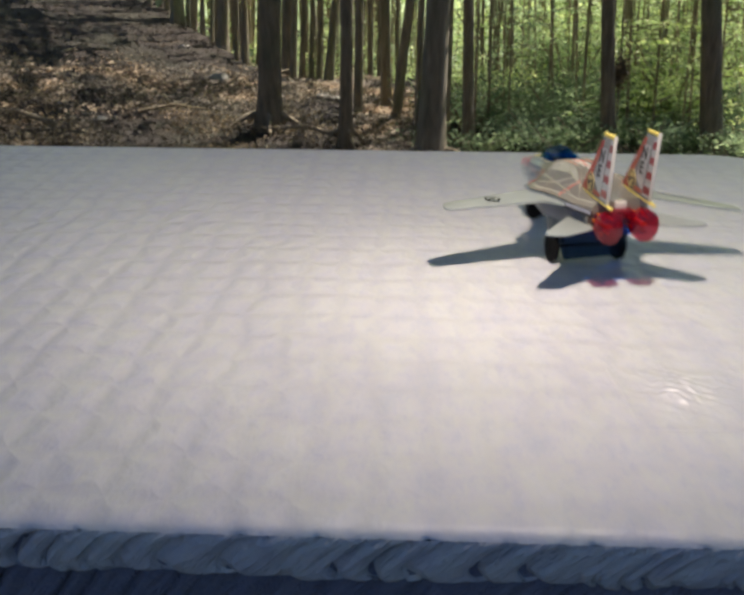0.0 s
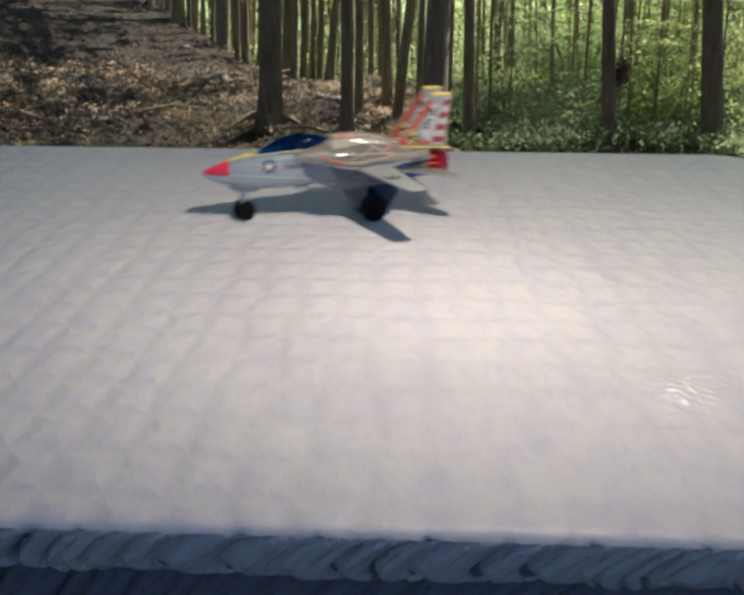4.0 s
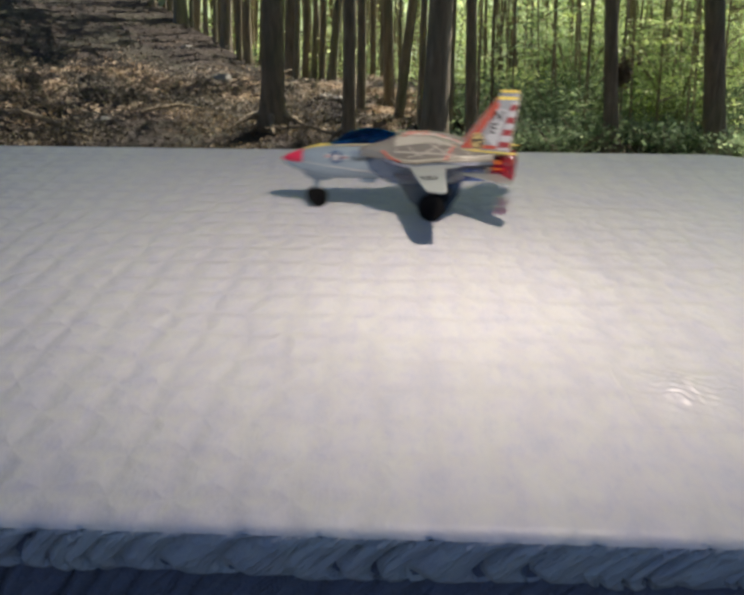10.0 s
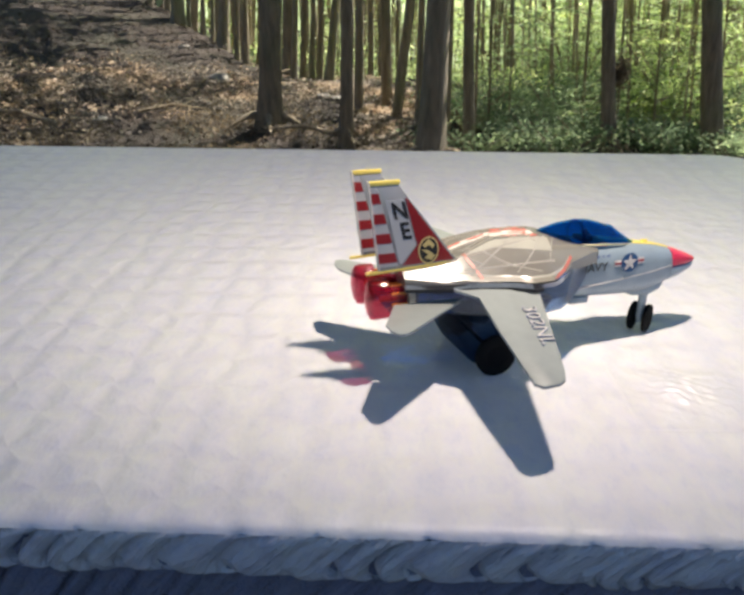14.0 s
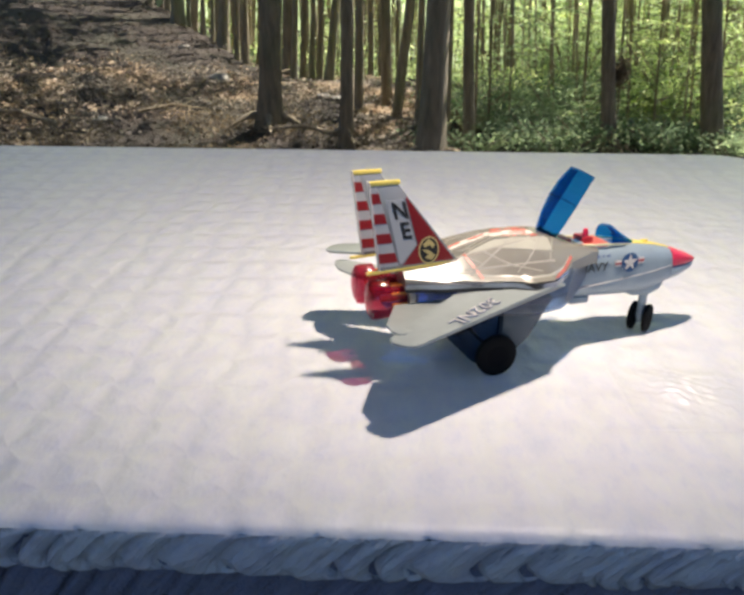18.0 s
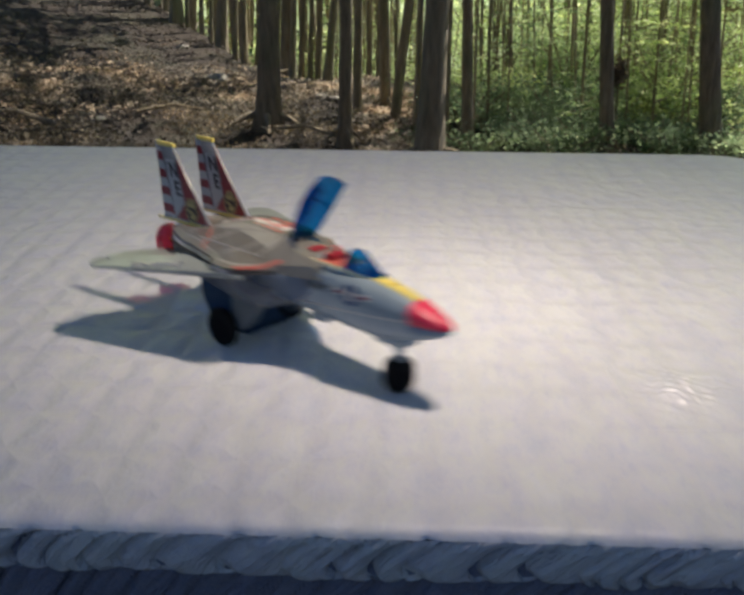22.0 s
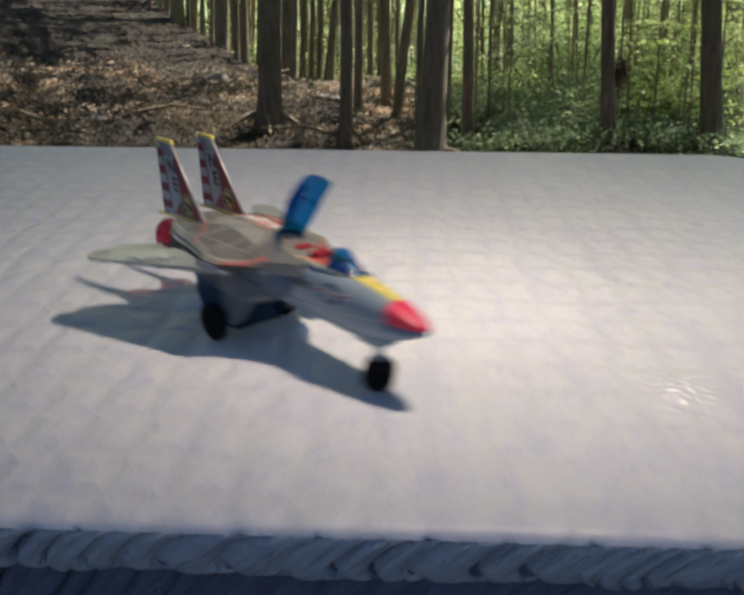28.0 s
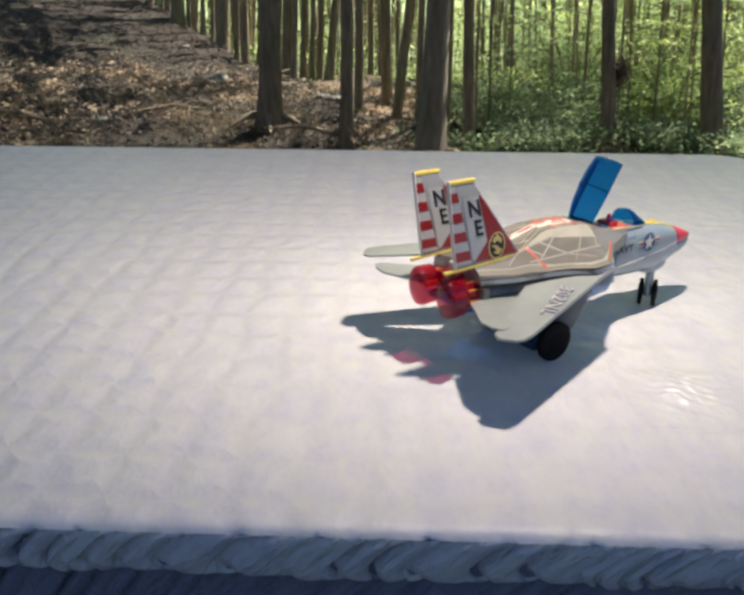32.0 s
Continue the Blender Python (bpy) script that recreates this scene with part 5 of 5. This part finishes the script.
    part("axle", lathe([(-0.038, 0.0018), (0.038, 0.0018)], (0, 0, 0.0180), 10), M_HUB, jet)
    for s in (-1, 1):
        w = part("nose_wheel", lathe([(-0.0021, 0.008), (-0.0021, 0.0118), (-0.0013, 0.0133), (0.0013, 0.0133), (0.0021, 0.0118), (0.0021, 0.008)], (0, 0, 0), 28), M_TYRE, jet, "small black rubber wheel")
        part("hub", lathe([(-0.0028, 0.003), (-0.0024, 0.0075), (0.0024, 0.0075), (0.0028, 0.003)], (0, 0, 0), 8), M_HUB, w)
        wheels.append((w, (0.1676 - s * 0.0066 * math.sin(STEER), s * 0.0066 * math.cos(STEER), 0.0133), 0.0133, STEER))
    spindle = lathe([(-0.0064, 0.0014), (0.0064, 0.0014)], (0, 0, 0), 8)
    bmesh.ops.transform(spindle, matrix=pose(0.1676, 0, 0.0133, 0, 0, math.degrees(STEER)), verts=spindle.verts)
    part("nose_strut", joined(lathe([(0.009, 0.0034), (0.016, 0.0042), (0.034, 0.0040), (0.040, 0.0052)], (0.1676, 0, 0), 14, "z"), spindle), M_GREY, jet, "grey nose leg")
    return canopy, hinge, wings, wheels


canopy, HINGE, wings, wheels = build_jet()

# seconds, x, y, heading in degrees
DRIVE = [
    (0.0, 0.2459, 0.8557, 98.3), (0.1, 0.2370, 0.8970, 109.8), (0.2, 0.2201, 0.9354, 121.2), (0.3, 0.1959, 0.9694, 132.7),
    (0.4, 0.1653, 0.9977, 144.1), (0.5, 0.1297, 1.0192, 155.6), (0.6, 0.0904, 1.0329, 167.1), (0.7, 0.0492, 1.0383, 178.5),
    (0.8, 0.0076, 1.0352, 190.0), (0.9, -0.0325, 1.0236, 201.4), (1.0, -0.0696, 1.0041, 212.9), (1.1, -0.1030, 0.9779, 224.1),
    (1.2, -0.1308, 0.9459, 235.2), (1.3, -0.1519, 0.9092, 246.4), (1.4, -0.1657, 0.8691, 257.5), (1.5, -0.1716, 0.8272, 268.7),
    (1.6, -0.1694, 0.7851, 279.9), (1.7, -0.1592, 0.7443, 291.0), (1.8, -0.1414, 0.7063, 302.2), (1.9, -0.1167, 0.6726, 313.3),
    (2.0, -0.0860, 0.6443, 324.5), (2.1, -0.0502, 0.6246, 335.8), (2.2, -0.0108, 0.6123, 347.1), (2.3, 0.0304, 0.6081, 358.3),
    (2.4, 0.0720, 0.6121, 369.6), (2.5, 0.1123, 0.6243, 380.9), (2.6, 0.1497, 0.6443, 392.2), (2.7, 0.1828, 0.6713, 403.5),
    (2.8, 0.2102, 0.7044, 414.7), (2.9, 0.2309, 0.7424, 426.0), (3.0, 0.2441, 0.7837, 437.3), (3.1, 0.2497, 0.8258, 448.8),
    (3.2, 0.2467, 0.8682, 460.2), (3.3, 0.2352, 0.9091, 471.7), (3.4, 0.2158, 0.9469, 483.2), (3.5, 0.1892, 0.9801, 494.6),
    (3.6, 0.1565, 1.0074, 506.1), (3.7, 0.1189, 1.0276, 517.6), (3.8, 0.0780, 1.0399, 529.0), (3.9, 0.0353, 1.0439, 540.5),
    (4.0, -0.0073, 1.0393, 552.0), (4.1, -0.0482, 1.0263, 563.4), (4.2, -0.0859, 1.0055, 574.9), (4.3, -0.1187, 0.9776, 586.4),
    (4.4, -0.1453, 0.9437, 597.8), (4.5, -0.1648, 0.9052, 609.3), (4.6, -0.1763, 0.8636, 620.8), (4.7, -0.1794, 0.8206, 632.2),
    (4.8, -0.1739, 0.7778, 643.7), (4.9, -0.1601, 0.7370, 655.2), (5.0, -0.1385, 0.6997, 666.6), (5.1, -0.1101, 0.6674, 678.1),
    (5.2, -0.0758, 0.6415, 689.6), (5.3, -0.0371, 0.6229, 701.0), (5.4, 0.0044, 0.6123, 712.5), (5.5, 0.0471, 0.6103, 724.0),
    (5.6, 0.0893, 0.6167, 735.4), (5.7, 0.1293, 0.6314, 746.9), (5.8, 0.1655, 0.6538, 758.4), (5.9, 0.1964, 0.6829, 769.8),
    (6.0, 0.2209, 0.7177, 781.3), (6.1, 0.2381, 0.7578, 792.9), (6.2, 0.2469, 0.8007, 804.6), (6.3, 0.2470, 0.8444, 816.2),
    (6.4, 0.2382, 0.8873, 827.9), (6.5, 0.2211, 0.9276, 839.5), (6.6, 0.1963, 0.9636, 851.1), (6.7, 0.1647, 0.9938, 862.8),
    (6.8, 0.1278, 1.0171, 874.4), (6.9, 0.0870, 1.0325, 886.1), (7.0, 0.0439, 1.0394, 897.7), (7.1, 0.0013, 1.0357, 909.4),
    (7.2, -0.0400, 1.0232, 921.1), (7.3, -0.0781, 1.0024, 932.8), (7.4, -0.1115, 0.9740, 944.5), (7.5, -0.1388, 0.9393, 956.2),
    (7.6, -0.1587, 0.8995, 967.9), (7.7, -0.1703, 0.8563, 979.6), (7.8, -0.1732, 0.8114, 991.3), (7.9, -0.1673, 0.7666, 1003.0),
    (8.0, -0.1526, 0.7237, 1014.7), (8.1, -0.1313, 0.6872, 1026.6), (8.2, -0.1025, 0.6561, 1038.5), (8.3, -0.0677, 0.6317, 1050.3),
    (8.4, -0.0282, 0.6153, 1062.2), (8.5, 0.0142, 0.6076, 1074.1), (8.6, 0.0577, 0.6090, 1086.0), (8.7, 0.1002, 0.6196, 1097.9),
    (8.8, 0.1400, 0.6389, 1109.7), (8.9, 0.1754, 0.6662, 1121.6), (9.0, 0.2047, 0.7005, 1133.5), (9.1, 0.2273, 0.7373, 1145.0),
    (9.2, 0.2422, 0.7778, 1156.5), (9.3, 0.2488, 0.8204, 1167.9), (9.4, 0.2468, 0.8634, 1179.4), (9.5, 0.2363, 0.9050, 1190.9),
    (9.6, 0.2178, 0.9437, 1202.4), (9.7, 0.1920, 0.9778, 1213.9), (9.8, 0.1600, 1.0061, 1225.3), (9.9, 0.1231, 1.0274, 1236.8),
    (10.0, 0.0826, 1.0408, 1248.3), (10.1, 0.0403, 1.0447, 1259.8), (10.2, -0.0022, 1.0400, 1271.3), (10.3, -0.0431, 1.0269, 1282.8),
    (10.4, -0.0807, 1.0058, 1294.3), (10.5, -0.1136, 0.9776, 1305.7), (10.6, -0.1404, 0.9433, 1317.2), (10.7, -0.1600, 0.9043, 1328.7),
    (10.8, -0.1716, 0.8622, 1340.2), (10.9, -0.1748, 0.8184, 1351.7), (11.0, -0.1694, 0.7749, 1363.2), (11.1, -0.1573, 0.7337, 1374.7),
    (11.2, -0.1373, 0.6960, 1386.2), (11.3, -0.1103, 0.6633, 1397.7), (11.4, -0.0775, 0.6369, 1409.2), (11.5, -0.0402, 0.6179, 1420.7),
    (11.6, -0.0033, 0.6075, 1431.3), (11.7, 0.0281, 0.6042, 1440.1), (11.8, 0.0530, 0.6052, 1447.2), (11.9, 0.0710, 0.6079, 1452.4),
    (12.0, 0.0822, 0.6104, 1455.9), (12.1, 0.0884, 0.6124, 1457.6), (12.2, 0.0891, 0.6128, 1457.8), (12.3, 0.0892, 0.6130, 1457.8),
    (12.4, 0.0894, 0.6131, 1457.8), (14.0, 0.0900, 0.6142, 1457.8), (17.0, 0.0900, 0.6142, 1457.8), (19.3, 0.0906, 0.6172, 1457.8),
    (19.4, 0.0913, 0.6183, 1457.9), (19.5, 0.1053, 0.6240, 1461.8), (19.6, 0.1374, 0.6404, 1471.3), (19.7, 0.1734, 0.6679, 1483.2),
    (19.8, 0.2031, 0.7022, 1495.1), (19.9, 0.2253, 0.7419, 1507.1), (20.0, 0.2389, 0.7852, 1519.0), (20.1, 0.2439, 0.8301, 1531.0),
    (20.2, 0.2396, 0.8750, 1542.9), (20.3, 0.2262, 0.9179, 1554.9), (20.4, 0.2043, 0.9569, 1566.8), (20.5, 0.1750, 0.9905, 1578.8),
    (20.6, 0.1394, 1.0171, 1590.8), (20.7, 0.0992, 1.0356, 1602.7), (20.8, 0.0562, 1.0453, 1614.7), (20.9, 0.0122, 1.0457, 1626.6),
    (21.0, -0.0307, 1.0369, 1638.6), (21.1, -0.0723, 1.0174, 1650.7), (21.2, -0.1090, 0.9896, 1662.9), (21.3, -0.1392, 0.9546, 1675.0),
    (21.4, -0.1617, 0.9142, 1687.2), (21.5, -0.1754, 0.8699, 1699.3), (21.6, -0.1796, 0.8237, 1711.4), (21.7, -0.1743, 0.7777, 1723.6),
    (21.8, -0.1597, 0.7339, 1735.7), (21.9, -0.1364, 0.6941, 1747.9), (22.0, -0.1054, 0.6601, 1760.0), (22.1, -0.0695, 0.6355, 1772.0),
    (22.2, -0.0290, 0.6191, 1784.1), (22.3, 0.0141, 0.6117, 1796.1), (22.4, 0.0580, 0.6137, 1808.1), (22.5, 0.1006, 0.6250, 1820.2),
    (22.6, 0.1401, 0.6452, 1832.2), (22.7, 0.1747, 0.6734, 1844.2), (22.8, 0.2027, 0.7084, 1856.2), (22.9, 0.2230, 0.7487, 1868.3),
    (23.0, 0.2345, 0.7926, 1880.3), (23.1, 0.2391, 0.8376, 1892.5), (23.2, 0.2340, 0.8823, 1904.7), (23.3, 0.2195, 0.9247, 1916.9),
    (23.4, 0.1964, 0.9627, 1929.1), (23.5, 0.1657, 0.9948, 1941.3), (23.6, 0.1289, 1.0194, 1953.4), (23.7, 0.0876, 1.0354, 1965.6),
    (23.8, 0.0439, 1.0420, 1977.8), (23.9, -0.0002, 1.0390, 1990.0), (24.0, -0.0428, 1.0265, 2002.2), (24.1, -0.0819, 1.0052, 2014.0),
    (24.2, -0.1161, 0.9763, 2025.8), (24.3, -0.1439, 0.9411, 2037.5), (24.4, -0.1641, 0.9010, 2049.3), (24.5, -0.1758, 0.8577, 2061.1),
    (24.6, -0.1787, 0.8128, 2072.9), (24.7, -0.1726, 0.7683, 2084.7), (24.8, -0.1577, 0.7260, 2096.4), (24.9, -0.1347, 0.6877, 2108.2),
    (25.0, -0.1046, 0.6549, 2120.0), (25.1, -0.0681, 0.6298, 2131.9), (25.2, -0.0272, 0.6129, 2143.7), (25.3, 0.0163, 0.6047, 2155.6),
    (25.4, 0.0607, 0.6056, 2167.5), (25.5, 0.1039, 0.6156, 2179.3), (25.6, 0.1442, 0.6342, 2191.2), (25.7, 0.1798, 0.6608, 2203.1),
    (25.8, 0.2092, 0.6940, 2214.9), (25.9, 0.2312, 0.7327, 2226.8), (26.0, 0.2448, 0.7750, 2238.7), (26.1, 0.2494, 0.8192, 2250.5),
    (26.2, 0.2449, 0.8634, 2262.4), (26.3, 0.2314, 0.9057, 2274.3), (26.4, 0.2096, 0.9443, 2286.1), (26.5, 0.1803, 0.9776, 2298.0),
    (26.6, 0.1448, 1.0042, 2309.9), (26.7, 0.1046, 1.0229, 2321.7), (26.8, 0.0615, 1.0329, 2333.6), (26.9, 0.0173, 1.0338, 2345.5),
    (27.0, -0.0262, 1.0256, 2357.3), (27.1, -0.0670, 1.0087, 2369.2), (27.2, -0.1034, 0.9837, 2381.1), (27.3, -0.1338, 0.9518, 2392.9),
    (27.4, -0.1570, 0.9142, 2404.8), (27.5, -0.1720, 0.8727, 2416.7), (27.6, -0.1781, 0.8290, 2428.5), (27.7, -0.1750, 0.7850, 2440.4),
    (27.8, -0.1629, 0.7425, 2452.3), (27.9, -0.1423, 0.7034, 2464.1), (28.0, -0.1141, 0.6694, 2476.0), (28.1, -0.0799, 0.6418, 2487.9),
    (28.2, -0.0407, 0.6220, 2499.8), (28.3, 0.0017, 0.6109, 2511.8), (28.4, 0.0456, 0.6089, 2523.7), (28.5, 0.0889, 0.6161, 2535.6),
    (28.6, 0.1298, 0.6322, 2547.5), (28.7, 0.1666, 0.6566, 2559.4), (28.8, 0.1975, 0.6881, 2571.4), (28.9, 0.2213, 0.7255, 2583.3),
    (29.0, 0.2369, 0.7671, 2595.2), (29.1, 0.2449, 0.8110, 2607.0), (29.2, 0.2438, 0.8554, 2618.9), (29.3, 0.2336, 0.8985, 2630.7),
    (29.4, 0.2150, 0.9385, 2642.5), (29.5, 0.1886, 0.9737, 2654.4), (29.6, 0.1556, 1.0025, 2666.2), (29.7, 0.1175, 1.0239, 2678.0),
    (29.8, 0.0760, 1.0368, 2689.8), (29.9, 0.0327, 1.0408, 2701.7), (30.0, -0.0104, 1.0357, 2713.5), (30.1, -0.0525, 1.0208, 2725.3),
    (30.2, -0.0908, 0.9976, 2737.2), (30.3, -0.1236, 0.9671, 2749.0), (30.4, -0.1496, 0.9306, 2760.8), (30.5, -0.1678, 0.8895, 2772.7),
    (30.6, -0.1772, 0.8457, 2784.5), (30.7, -0.1777, 0.8009, 2796.3), (30.8, -0.1691, 0.7570, 2808.1), (30.9, -0.1518, 0.7158, 2820.0),
    (31.0, -0.1265, 0.6792, 2831.8), (31.1, -0.0954, 0.6490, 2843.6), (31.2, -0.0588, 0.6262, 2855.5), (31.3, -0.0184, 0.6116, 2867.3),
    (31.4, 0.0235, 0.6058, 2878.9), (31.5, 0.0600, 0.6080, 2889.1), (31.6, 0.0889, 0.6147, 2897.3), (31.7, 0.1103, 0.6228, 2903.8),
    (31.8, 0.1247, 0.6302, 2908.4), (31.9, 0.1326, 0.6352, 2911.2), (32.0, 0.1345, 0.6370, 2912.2),
]


def motions():
    walk(jet, [(t, pose(x, y, 0, 0, 0, a)) for t, x, y, a in DRIVE])
    # the canopy springs open and the wings fold back while the toy stands
    at = lambda a: LEAN @ pose(*HINGE, 0, -a, 0)
    walk(canopy, [(0.0, at(0)), (15.3, at(0)), (15.5, at(34)), (15.7, at(61)), (32.0, at(61))])
    for s, wing in wings.items():
        turn = lambda a, s=s: LEAN @ pose((0.003 if s < 0 else 0.007) + 0.010 * a / 53, s * 0.043, 0.0795, 0, 0, s * (a if s < 0 else a * 0.98 + 1.2)) @ pose(0, 0, 0, (-4.9 if s < 0 else -2.2) * a / 53, 0, 0)
        walk(wing, [(0.0, turn(0)), (14.9, turn(0)), (15.2, turn(27)), (15.5, turn(53)), (32.0, turn(53))])
    # rolling wheels
    run, spin, last = 0.0, [(0.0, 0.0)], DRIVE[0]
    for row in DRIVE[1:]:
        run += math.hypot(row[1] - last[1], row[2] - last[2])
        spin.append((row[0], run))
        last = row
    ts, ds = [a for a, b in spin], [b for a, b in spin]
    for w, place, r, steer in wheels:
        rows = []
        for i in range(0, 32 * FPS + 1):
            t = i / FPS
            if 12.5 < t < 19.2 and i % 60:
                continue
            rows.append((t, pose(*place, 0, math.degrees(np.interp(t, ts, ds) / math.cos(steer) / r) % 360, math.degrees(steer))))
        walk(w, rows)


motions()
